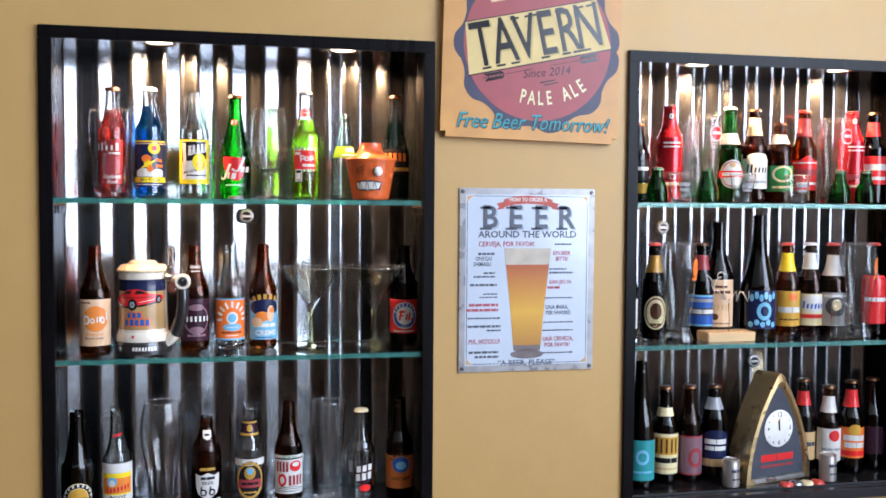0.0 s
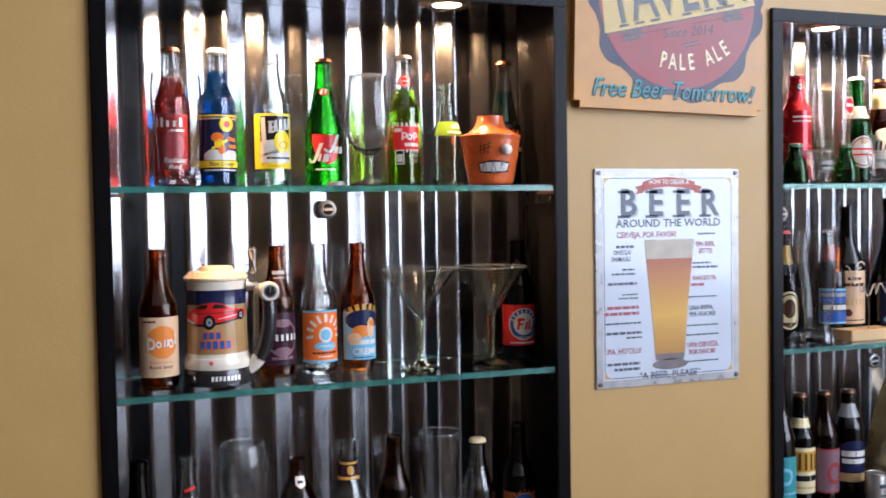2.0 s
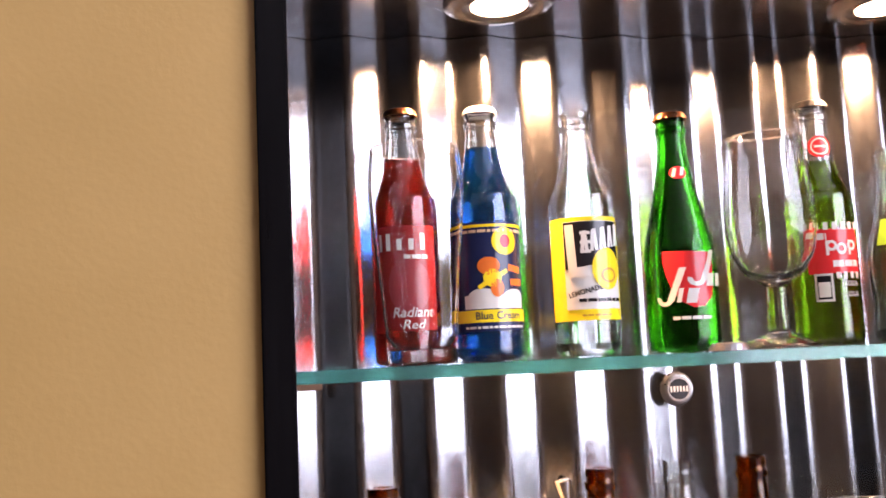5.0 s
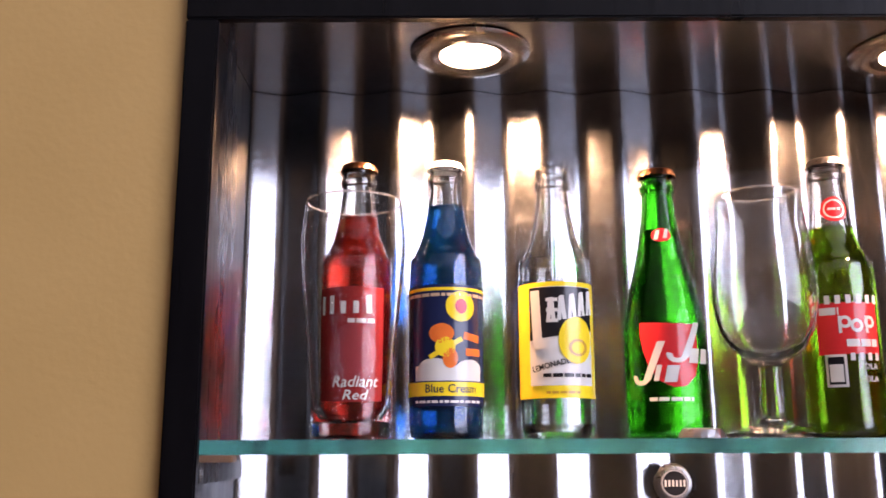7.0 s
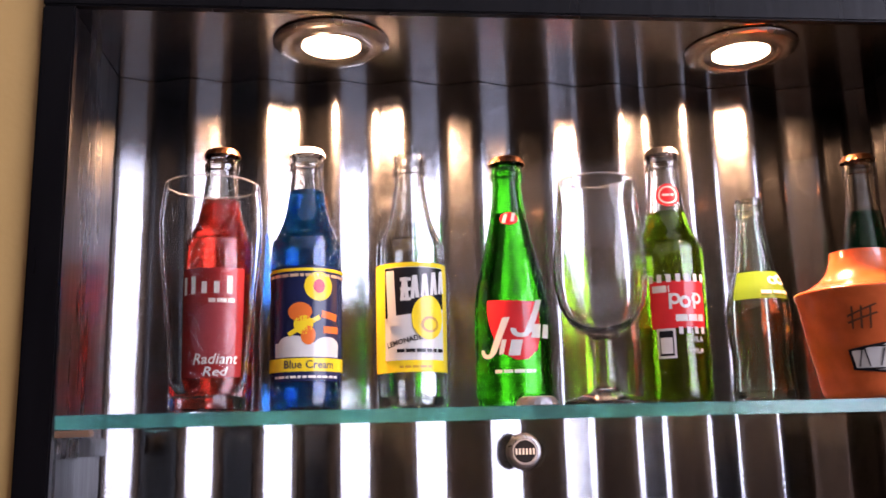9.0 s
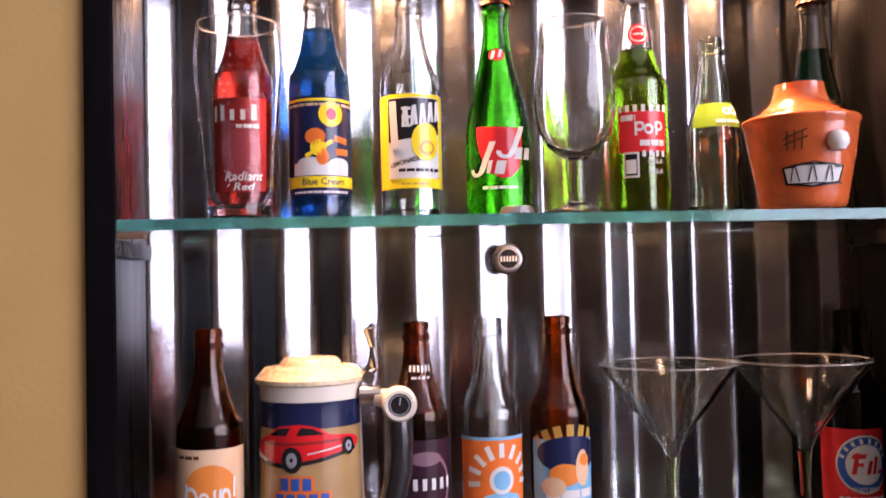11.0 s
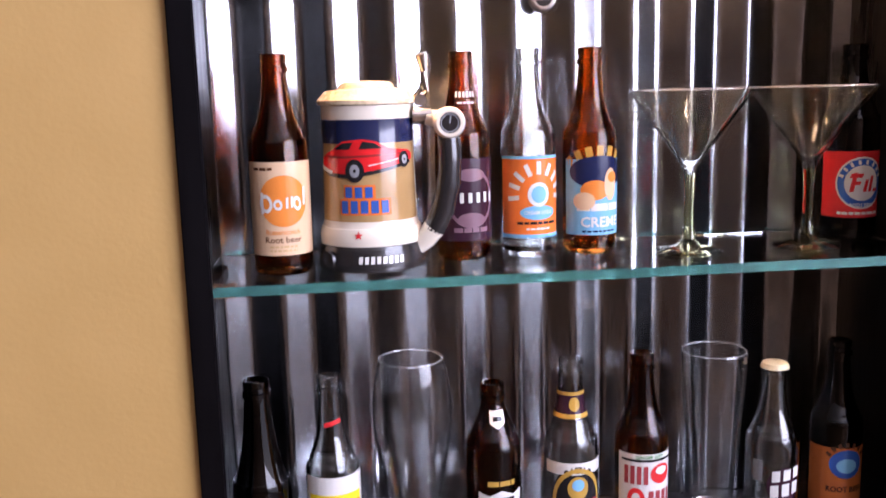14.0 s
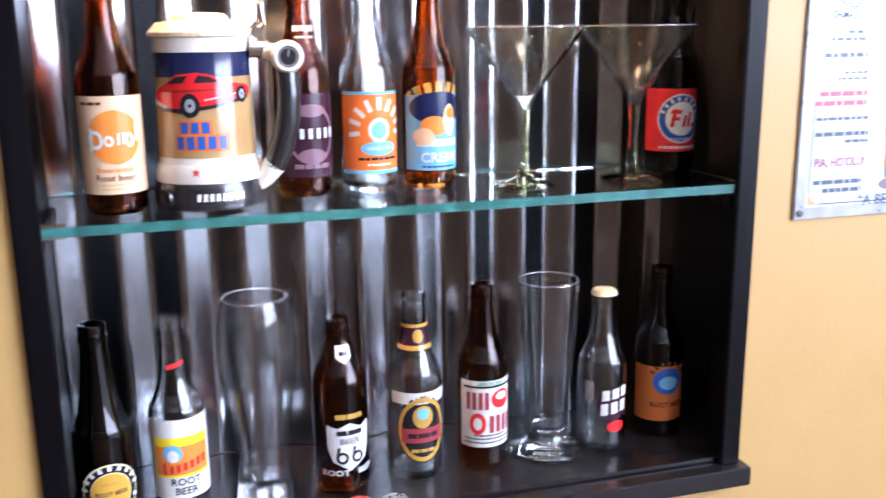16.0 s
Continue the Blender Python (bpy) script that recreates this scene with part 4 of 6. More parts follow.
    for u0, u1, v0, v1, n in ((-0.029, 0.004, 0.077, 0.092, 3), (-0.034, 0.020, 0.061, 0.078, 5)):
        plate = wrapped("motif_plate", s_rect(u0, u1, v0, v1, 6, 1), body, LABEL * 2.5, glaze("orange"), root)
        step = (u1 - u0 - 0.002) / n
        for k in range(n):
            wrapped("motif_bar", s_rect(u0 + 0.002 + step * k, u0 + step * (k + 1) - 0.001, v0 + 0.002, v1 - 0.002, 2, 1), body, LABEL * 4, glaze("blue"), plate)
    wrapped("star", s_join(*[s_turn(s_poly([(-0.0018, 0.040), (0.0, 0.0455), (0.0018, 0.040)]), 72 * k, 0, 0.0405) for k in range(5)]), body, LABEL * 2, glaze("red"), root).matrix_local = pose(0, 0, 0, 0, 0, -16)
    wrapped("lettering", s_join(*[s_slant(-0.020 + 0.0062 * k, 0.0115, 0.0040, 0.0075, 0.0006) for k in range(8)]), base, LABEL * 2, glaze("white"), root, "raised white letter bars").matrix_local = pose(0, 0, 0, 0, 0, 4)
    boss = lathe([(0, 0), (0.0095, 0), (0.0090, 0.003), (0.0065, 0.0032), (0.0060, 0.0015), (0, 0.0015)], 20)
    boss.transform(Matrix.Rotation(radians(-52), 4, "Z") @ Matrix.Translation((0, -0.0575, 0.014)) @ Matrix.Rotation(radians(90), 4, "X"))
    part("boss", boss, black, root, "round black boss on the foot")
    lid = [(0, 0.1724), (0.050, 0.1724), (0.0525, 0.1735), (0.0525, 0.1775), (0.0475, 0.1830), (0.0440, 0.1870), (0.0300, 0.1890), (0.0285, 0.1925), (0.0240, 0.1960), (0, 0.1970)]
    part("lid", lathe(lid, 48), mat("old_ivory_lid", (0.62, 0.50, 0.32), 0.28, coat=0.3, vary=0.22, scale=160, bump=0.6, bscale=260), root, "domed ivory lid with raised lettering band")
    part("thumb_lever", tube([(0.050, -0.012, 0.176), (0.060, -0.014, 0.186), (0.062, -0.015, 0.205), (0.059, -0.015, 0.222), (0.061, -0.015, 0.226)], [0.005, 0.006, 0.0055, 0.008, 0.004]), CHROME, root, "metal thumb lever")
    part("hinge", tube([(0.046, -0.018, 0.160), (0.066, -0.018, 0.160)], 0.0095), CHROME, root)
    part("hinge_knuckle", tube([(0.055, -0.022, 0.176), (0.055, -0.006, 0.176)], 0.006), CHROME, root)
    gx, gy, gz = 0.083, -0.032, 0.152
    part("gauge_arm", tube([(0.060, -0.02, 0.158), (gx, gy + 0.012, gz + 0.002)], [0.008, 0.011]), ivory, root)
    bm = lathe([(0, -0.012), (0.012, -0.012), (0.0165, -0.007), (0.0165, 0.007), (0.014, 0.0115), (0.011, 0.0115), (0.0105, 0.009), (0, 0.009)], 28)
    bm.transform(Matrix.Translation((gx, gy, gz)) @ Matrix.Rotation(radians(90), 4, "X"))
    gauge = part("gauge", bm, ivory, root, "ivory gauge housing")
    flat("dial", s_disc(gx, gz, 0.0105, 0.0105), (0, gy - 0.0092, 0), 0.0002, glaze("black"), gauge)
    flat("dial_mark", s_join(s_disc(gx, gz, 0.0095, 0.0095, 0.9), s_slant(gx - 0.0006, gz, 0.0012, 0.007, 0.001)), (0, gy - 0.0092, 0), 0.0005, glaze("grey"), gauge)
    part("handle", tube([(gx, gy + 0.004, gz - 0.010), (gx + 0.001, gy + 0.002, gz - 0.035), (gx - 0.001, gy + 0.002, 0.090), (gx - 0.008, gy + 0.004, 0.062), (gx - 0.018, gy + 0.008, 0.040)], [0.0125, 0.0125, 0.013, 0.013, 0.012], 18), black, root, "black tapered handle")
    part("handle_foot", tube([(gx - 0.017, gy + 0.008, 0.042), (gx - 0.026, gy + 0.011, 0.030), (0.046, -0.018, 0.020)], [0.0125, 0.011, 0.009], 16), ivory, root)
    return root


stein(-0.085, 2.153, Z2)

# ---- bottom of the first niche ----
Z3 = FLOOR3 + 0.0006
o = tapered(0.230, 0.0315, 0.0135, 0.48)
bottle("uncapped near-black root beer bottle with a round yellow emblem", -0.216, 2.130, Z3, o, BLACKGLASS, None, 0, None, 12, "root_beer_bottle",
       [("label", s_disc(0, 0.052, 0.0315, 0.034), "black", 1, "round black and yellow label"), ("ring", s_disc(0, 0.052, 0.0305, 0.033, 0.95), "ivory", 2), ("emblem", s_disc(0, 0.052, 0.0215, 0.0235), "ivory", 2), ("emblem", s_disc(0, 0.052, 0.0205, 0.0225), "mustard", 3), ("lettering", s_text("ROOT BEER", 0.0065, 0, 0.052, 0.95, 0.02), "black", 4),
        ("lettering", s_join(*[s_turn(s_slant(-0.002, 0.0775, 0.004, 0.006), a, 0, 0.052) for a in range(-80, 81, 20)], *[s_turn(s_slant(-0.002, 0.0775, 0.004, 0.006), a, 0, 0.052) for a in range(110, 251, 20)]), "white", 2), ("lettering", s_join(s_bars(-0.01, 0.01, 0.063, 0.003, 70), s_bars(-0.009, 0.009, 0.041, 0.003, 71)), "gold", 4)])
o = longneck(0.226, 0.0300, 0.0125, 0.50)
bottle("uncapped clear root beer bottle with an orange and white label", -0.139, 2.145, Z3, o, CLEAR, None, 0, None, 10, "root_beer_bottle",
       [paper(0.026, 0.118, 0.082, "white", "white and orange label"), ("panel", s_rect(-0.034, 0.030, 0.052, 0.098), "yellow", 2), ("panel", s_rect(-0.032, 0.028, 0.055, 0.088), "deep_orange", 3), ("figure", s_disc(-0.012, 0.080, 0.010, 0.010), "sky", 4), ("figure", s_disc(-0.012, 0.077, 0.006, 0.007), "white", 5), ("lettering", s_turn(s_join(*[s_slant(-0.024 + 0.007 * k, 0.060, 0.004, 0.014 if k == 0 else 0.009, 0.002) for k in range(7)]), 12, 0, 0.064), "red", 5),
        ("lettering", s_text("ROOT", 0.0115, 0.0, 0.046, 1.0, 0.02), "black", 2), ("lettering", s_text("BEER", 0.0115, 0.0, 0.035, 1.0, 0.02), "black", 2), ("neck_mark", s_turn(s_rect(-0.010, 0.010, 0.172, 0.177, 4, 1), 15, 0, 0.175), "red", 1)])
weizen = [(0, 0.034), (0.003, 0.0365), (0.010, 0.0360)] + smooth_profile([(0.018, 0.0315), (0.034, 0.0275), (0.060, 0.0275), (0.10, 0.0335), (0.150, 0.0430), (0.185, 0.0445), (0.215, 0.0410), (0.236, 0.0365)]) + [(0.2375, 0.0360)]
tumbler("tall empty clear wheat beer glass", -0.048, 2.148, Z3, weizen, 0.0020, 0.024, name="wheat_beer_glass")
o = stout(0.205, 0.0315, 0.0130)
bottle("stubby brown root beer bottle with a white shield badge", 0.043, 2.150, Z3, o, DARKAMBER, None, 0, None, 8, "root_beer_bottle",
       [("label", s_poly([(-0.027, 0.086), (-0.014, 0.082), (0.0, 0.088), (0.014, 0.082), (0.027, 0.086), (0.023, 0.074), (0.026, 0.058), (0.020, 0.042), (0.0, 0.030), (-0.020, 0.042), (-0.026, 0.058), (-0.023, 0.074)]), "white", 1, "white road-shield badge"),
        ("lettering", s_join(*[q for c in (-0.009, 0.009) for q in (s_disc(c, 0.046, 0.0072, 0.0075, 0.55), s_slant(c - 0.0072, 0.046, 0.0034, 0.013, 0.002))]), "black", 2), ("lettering", s_text("BEER", 0.010, 0, 0.066, 1.1, 0.01), "black", 2), ("lettering", s_bars(-0.015, 0.015, 0.0765, 0.006, 76), "black", 2),
        ("lettering", s_text("ROOT   BEER", 0.0095, 0, 0.027, 1.25, 0.02), "white", 1), ("lettering", s_bars(-0.016, 0.016, 0.096, 0.006, 75), "gold", 1), ("neck_badge", s_poly([(-0.010, 0.176), (0.010, 0.176), (0.008, 0.162), (0.0, 0.156), (-0.008, 0.162)]), "white", 1), ("neck_badge", s_bars(-0.005, 0.005, 0.167, 0.005, 77), "black", 2)])
o = longneck(0.226, 0.0315, 0.0135, 0.53)
bottle("uncapped clear bottle with an ornate black and gold label", 0.134, 2.155, Z3, o, CLEAR, None, 0, None, 2, "soda_bottle",
       [paper(0.098, 0.112, 0.080, "white"), ("label", s_disc(0, 0.066, 0.032, 0.042), "black", 1, "black oval label with gold rim"), ("rim", s_disc(0, 0.066, 0.030, 0.040, 0.86), "gold", 2), ("emblem", s_disc(0, 0.082, 0.012, 0.014), "gold", 2), ("emblem", s_disc(0, 0.086, 0.007, 0.007), "sky", 3), ("band", s_rect(-0.026, 0.026, 0.050, 0.068), "maroon", 3), ("lettering", s_bars(-0.018, 0.018, 0.059, 0.006, 80), "plum", 4), ("lettering", s_bars(-0.014, 0.014, 0.040, 0.004, 81), "gold", 3),
        ("neck_label", s_rect(-0.044, 0.044, 0.160, 0.190, 14, 2), "plum", 1, "plum neck band with gold edges"), ("neck_edge", s_join(s_rect(-0.044, 0.044, 0.160, 0.165, 14, 1), s_rect(-0.044, 0.044, 0.186, 0.190, 14, 1), s_disc(0, 0.176, 0.006, 0.008)), "gold", 2)])
o = longneck(0.228, 0.0305, 0.0132, 0.55)
bottle("uncapped amber ginger beer bottle with a white and red label", 0.218, 2.155, Z3, o, DARKAMBER, None, 0, None, 2, "root_beer_bottle",
       [paper(0.032, 0.116, 0.078, "white", "white label with red and black print"), ("rule", s_rect(-0.034, 0.034, 0.107, 0.110), "black", 2), ("rule", s_rect(-0.034, 0.034, 0.042, 0.0435), "black", 2), ("rule", s_rect(-0.034, 0.034, 0.037, 0.0385), "black", 2), ("lettering", s_text("GINGER BEER", 0.0055, 0, 0.1125, 1.0, 0.02), "green", 2),
        ("lettering", s_join(*[s_slant(-0.030 + 0.0075 * k, 0.080, 0.005, 0.022) for k in range(4)], *[s_slant(-0.002 + 0.0085 * k, 0.050, 0.006, 0.022) for k in range(4)]), "maroon", 2), ("figure", s_disc(0.014, 0.092, 0.014, 0.012), "red", 2), ("figure", s_disc(-0.016, 0.062, 0.010, 0.014), "red", 2), ("figure", s_disc(0.014, 0.096, 0.008, 0.005), "white", 3), ("figure", s_disc(-0.016, 0.062, 0.005, 0.008), "white", 3), ("lettering", s_bars(-0.02, 0.02, 0.047, 0.002, 83), "black", 2)])
pils = [(0, 0.044), (0.003, 0.0455), (0.006, 0.0450)] + smooth_profile([(0.010, 0.040), (0.018, 0.026), (0.026, 0.0215), (0.034, 0.0230), (0.044, 0.0245), (0.10, 0.0290), (0.17, 0.0350), (0.222, 0.0375)]) + [(0.2235, 0.0370)]
tumbler("tall footed clear pilsner glass, empty", 0.306, 2.160, Z3, pils, 0.0020, 0.034, name="pilsner_glass")
o = longneck(0.206, 0.0305, 0.0130, 0.52)
bottle("clear bottle with white and red print and a gold cap", 0.378, 2.155, Z3, o, CLEAR, None, 0, "cream", 8, "soda_bottle",
       [("lettering", s_turn(s_join(*[s_slant(-0.017 + 0.013 * k, 0.073, 0.009, 0.013, 0.002) for k in range(3)], *[s_slant(-0.021 + 0.013 * k, 0.054, 0.009, 0.015, 0.002) for k in range(3)]), 8, 0, 0.07), "white", 2), ("label", s_disc(-0.002, 0.066, 0.021, 0.022), "plum", 1, "painted plum emblem"), ("seal", s_disc(0.002, 0.036, 0.0125, 0.0075), "scarlet", 1), ("mark", s_rect(-0.040, -0.028, 0.070, 0.095, 3, 2), "grey", 1)])
o = longneck(0.224, 0.0305, 0.0128, 0.52)
bottle("dark brown root beer bottle with an orange and blue label", 0.468, 2.175, Z3, o, BLACKGLASS, None, 0, None, -10, "root_beer_bottle",
       [paper(0.024, 0.098, 0.088, "rust", "rust-orange label"), ("emblem", s_disc(0.004, 0.078, 0.020, 0.018), "blue", 2), ("emblem", s_disc(0.004, 0.076, 0.012, 0.009), "sky", 3), ("lettering", s_join(*[s_turn(s_slant(0.002, 0.099, 0.004, 0.006), a, 0.004, 0.078) for a in range(-60, 61, 20)]), "brown", 2), ("lettering", s_text("ROOT BEER", 0.0095, 0.004, 0.046, 0.9, 0.02), "black", 2)])
loose_cap(0.050, 2.088, Z3, "red")
loose_cap(0.090, 2.083, Z3, "steel")

# ---- second niche, upper shelf ----
def plain_bottle(text, x, y, z, outline, body, paper_key, z0, z1, art=(), cap=None, neck=None, turn=-14.0, liquid=None, level=0.0):
    rows = [paper(z0, z1, 0.082, paper_key, paper_key.replace("_", " ") + " paper label")] if paper_key else []
    rows += list(art)
    if neck:
        rows.append(("neck_label", s_rect(-0.030, 0.030, neck[1], neck[2], 10, 2), neck[0], 1))
    return bottle(text, x, y, z, outline, body, liquid, level, cap, turn, "beer_bottle", rows, "beer bottles in the second niche")


def bars(z, h, key, seed, w=0.05, layer=3):
    return ("lettering", s_bars(-w / 2, w / 2, z, h, seed, 0.0015), key, layer)


L9 = longneck(0.229, 0.0305, 0.0130, 0.56)
plain_bottle("dark brown beer bottle with a black and gold label", 1.040, 2.190, Z1, longneck(0.186, 0.0285), BLACKGLASS, "black", 0.05, 0.10, [bars(0.08, 0.008, "white", 101), ("band", s_rect(-0.04, 0.04, 0.022, 0.045), "gold", 1)], "brown")


def aluminium_bottle(x, y, z):
    red = mat("red_lacquered_aluminium", (0.55, 0.012, 0.018), 0.25, 0.55, coat=0.6, vary=0.05)
    root = thing("aluminium_bottle", x, y, z, -14, "red lacquered aluminium beer bottle with pale print", "bottle", "beer bottles in the second niche")
    out = [(0, 0.026), (0.003, 0.0305), (0.008, 0.031)] + smooth_profile([(0.012, 0.031), (0.14, 0.031), (0.158, 0.029), (0.178, 0.0205), (0.20, 0.0165), (0.222, 0.0150)]) + [(0.224, 0.0165), (0.230, 0.0165)]
    part("body", lathe([(0, 0.001)] + [(r, h) for h, r in out] + [(0.0145, 0.2302), (0, 0.2295)], 40), red, root)
    part("cap", crown(0.2298, 0.0142), cap_mat("steel"), root)
    for k, (shape, key) in enumerate(((s_bars(-0.02, 0.025, 0.142, 0.004, 110), "white"), (s_bars(-0.02, 0.022, 0.133, 0.003, 111), "white"), (s_rect(-0.022, 0.022, 0.06, 0.074, 6, 1), "maroon"), (s_bars(-0.026, 0.026, 0.045, 0.006, 112), "ivory"), (s_disc(0, 0.206, 0.007, 0.009), "black"), (s_disc(0, 0.206, 0.0045, 0.006, 0.5), "white"))):
        wrapped("print", shape, out, LABEL * (2 if k == 5 else 1), paint(key), root)


aluminium_bottle(1.121, 2.188, Z1)
aluminium_bottle(1.611, 2.188, Z1)


def logo_glass(x, y, z, turn):
    out = [(0, 0.026), (0.002, 0.0285), (0.006, 0.029)] + smooth_profile([(0.014, 0.029), (0.06, 0.031), (0.12, 0.0385), (0.165, 0.0415), (0.207, 0.0385)]) + [(0.2085, 0.038)]
    root = tumbler("tall empty clear beer glass with a round red and white badge", x, y, z, out, 0.0018, 0.014)
    root.matrix_world = pose(x, y, z, 0, 0, turn)
    badge = wrapped("badge", s_disc(0, 0.165, 0.0185, 0.019), out, LABEL, paint("white"), root, "round red and white badge")
    wrapped("badge_core", s_disc(0, 0.165, 0.0155, 0.016), out, LABEL * 2, paint("red"), badge)
    wrapped("badge_bar", s_bars(-0.012, 0.012, 0.166, 0.007, 120), out, LABEL * 3, paint("white"), badge)


logo_glass(1.208, 2.180, Z1, 14)
logo_glass(1.556, 2.180, Z1, 14)
plain_bottle("green beer bottle with a white oval label and neck band", 1.277, 2.185, Z1, longneck(0.231, 0.031, 0.0135, 0.52), MIDGREEN, None, 0, 0, [("label", s_disc(0, 0.070, 0.030, 0.034), "white", 1, "white oval label"), ("rim", s_disc(0, 0.070, 0.027, 0.031, 0.92), "maroon", 2), ("band", s_rect(-0.034, 0.034, 0.062, 0.078), "red", 3), bars(0.070, 0.008, "white", 130, 0.05, 4), ("lettering", s_disc(0, 0.092, 0.008, 0.006), "tan", 3)], "white", ("white", 0.142, 0.168))
plain_bottle("brown beer bottle with a white label and gold neck", 1.344, 2.188, Z1, L9, DARKAMBER, "white", 0.036, 0.108, [("emblem", s_disc(0, 0.112, 0.026, 0.010), "white", 1), ("lettering", s_join(*[s_slant(-0.026 + 0.009 * k, 0.075, 0.004, 0.020 if k in (0, 1) else 0.012, 0.002) for k in range(6)]), "black", 2), bars(0.052, 0.006, "grey", 131, 0.05, 2)], "brown", ("ivory", 0.165, 0.208))
plain_bottle("stubby brown beer bottle with a dull green label", 1.411, 2.186, Z1, stout(0.196, 0.0325, 0.0135), DARKAMBER, "green", 0.03, 0.092, [("emblem", s_disc(0, 0.072, 0.026, 0.020), "ivory", 2), ("emblem", s_disc(0, 0.072, 0.020, 0.015), "green", 3), bars(0.040, 0.005, "ivory", 133, 0.05, 2)], "brown", ("white", 0.146, 0.168))
plain_bottle("amber beer bottle with a red label and red neck band", 1.478, 2.188, Z1, L9, AMBER, "red", 0.034, 0.106, [("crest", s_poly([(-0.03, 0.100), (0.03, 0.100), (0.0, 0.118)]), "red", 1), ("edge", s_rect(-0.04, 0.04, 0.099, 0.102), "white", 2), bars(0.078, 0.014, "maroon", 135, 0.06, 2), bars(0.05, 0.006, "white", 136, 0.05, 2)], "red", ("maroon", 0.166, 0.210))
plain_bottle("dark beer bottle with a bold red label", 1.672, 2.188, Z1, L9, BLACKGLASS, "red", 0.05, 0.12, [("edge", s_rect(-0.04, 0.04, 0.085, 0.10), "white", 2), bars(0.065, 0.008, "white", 137, 0.05, 2)], "brown", ("red", 0.17, 0.205))


def mini_bottle(x, y):
    out = [(0, 0.021), (0.002, 0.0245), (0.005, 0.025)] + smooth_profile([(0.01, 0.025), (0.030, 0.0245), (0.048, 0.0185), (0.060, 0.0135), (0.072, 0.0122)]) + [(0.0722, 0.0138), (0.079, 0.0138), (0.080, 0.013)]
    root = thing("mini_bottle", x, y, Z1, 20, "small bright green glass bottle with a gold-red side label", "bottle", "mini green bottles")
    part("body", lathe(vessel(out, 0.002, 0.004), 28), MIDGREEN, root)
    part("cap", crown(0.080, 0.0118), cap_mat("steel"), root)
    wrapped("label", s_rect(0.012, 0.030, 0.008, 0.045, 4, 3), out, LABEL, paint("deep_orange"), root, "orange-red label")


for x in (1.056, 1.181, 1.528, 1.598):
    mini_bottle(x, 2.112)


def tasting_glass(x, y):
    out = [(0, 0.019), (0.002, 0.0205), (0.005, 0.021)] + smooth_profile([(0.008, 0.021), (0.035, 0.0245), (0.066, 0.0290)]) + [(0.0672, 0.0285)]
    root = tumbler("small clear tasting glass with pale print", x, y, Z1, out, 0.0018, 0.008, name="tasting_glass", group="tasting glasses")
    wrapped("print", s_join(s_bars(-0.014, 0.014, 0.042, 0.008, int(x * 100)), s_bars(-0.012, 0.012, 0.030, 0.006, int(x * 100) + 1)), out, LABEL, paint("grey"), root)


for x in (1.112, 1.270, 1.411):
    tasting_glass(x, 2.108)

# ---- second niche, middle shelf ----
plain_bottle("small bottle with a red and white label", 1.005, 2.165, Z2, longneck(0.21, 0.028), BLACKGLASS, "white", 0.03, 0.10, [("disc", s_disc(0, 0.065, 0.018, 0.018), "red", 2)], "brown")
plain_bottle("brown beer bottle with an oval cream label and red cap", 1.088, 2.190, Z2, L9, BLACKGLASS, None, 0, 0, [("label", s_disc(0, 0.064, 0.029, 0.040), "ivory", 1, "cream oval label"), ("rim", s_disc(0, 0.064, 0.025, 0.036, 0.9), "brown", 2), ("figure", s_disc(0, 0.068, 0.014, 0.020), "brown", 2), bars(0.036, 0.006, "brown", 140, 0.03, 2)], "red", ("gold", 0.160, 0.20))
wz = [(0, 0.031), (0.003, 0.0335), (0.012, 0.0330)] + smooth_profile([(0.020, 0.029), (0.040, 0.0265), (0.065, 0.0280), (0.11, 0.0345), (0.16, 0.0400), (0.20, 0.0405), (0.228, 0.0390)]) + [(0.2295, 0.0385)]


def printed_weizen(x, y):
    root = tumbler("tall empty wheat beer glass with a faded orange print", x, y, Z2, wz, 0.0019, 0.026, name="wheat_beer_glass")
    wrapped("print", s_join(s_disc(0.028, 0.175, 0.013, 0.022), s_bars(0.014, 0.036, 0.150, 0.006, 141)), wz, LABEL, paint("orange"), root, "orange print")


printed_weizen(1.122, 2.125)
printed_weizen(1.603, 2.135)
plain_bottle("brown beer bottle with a lilac-blue label", 1.212, 2.190, Z2, L9, BLACKGLASS, "sky", 0.03, 0.105, [("panel", s_rect(-0.035, 0.035, 0.034, 0.100), "blue", 2), ("band", s_rect(-0.036, 0.036, 0.056, 0.074), "slate", 3), bars(0.065, 0.010, "white", 142, 0.055, 4), ("edge", s_rect(-0.036, 0.036, 0.088, 0.096), "grey", 3)], "brown", ("maroon", 0.165, 0.20))
block = tagged(finish("wooden_block", box(-0.062, 0.062, -0.026, 0.030, 0, 0.022, 0.002), mat("pale_pine", (0.55, 0.36, 0.17), 0.55, vary=0.18, scale=50, stretch=(0.15, 1, 1))), "pale pine block lying on the glass shelf", "block")
block.matrix_world = pose(1.247, 2.128, Z2, 0, 0, 2)
bomber = [(0, 0.031), (0.002, 0.0345), (0.007, 0.0365)] + smooth_profile([(0.014, 0.0368), (0.140, 0.0368), (0.162, 0.0345), (0.188, 0.0245), (0.215, 0.0165), (0.262, 0.0145)]) + lip(0.281, 0.0140)
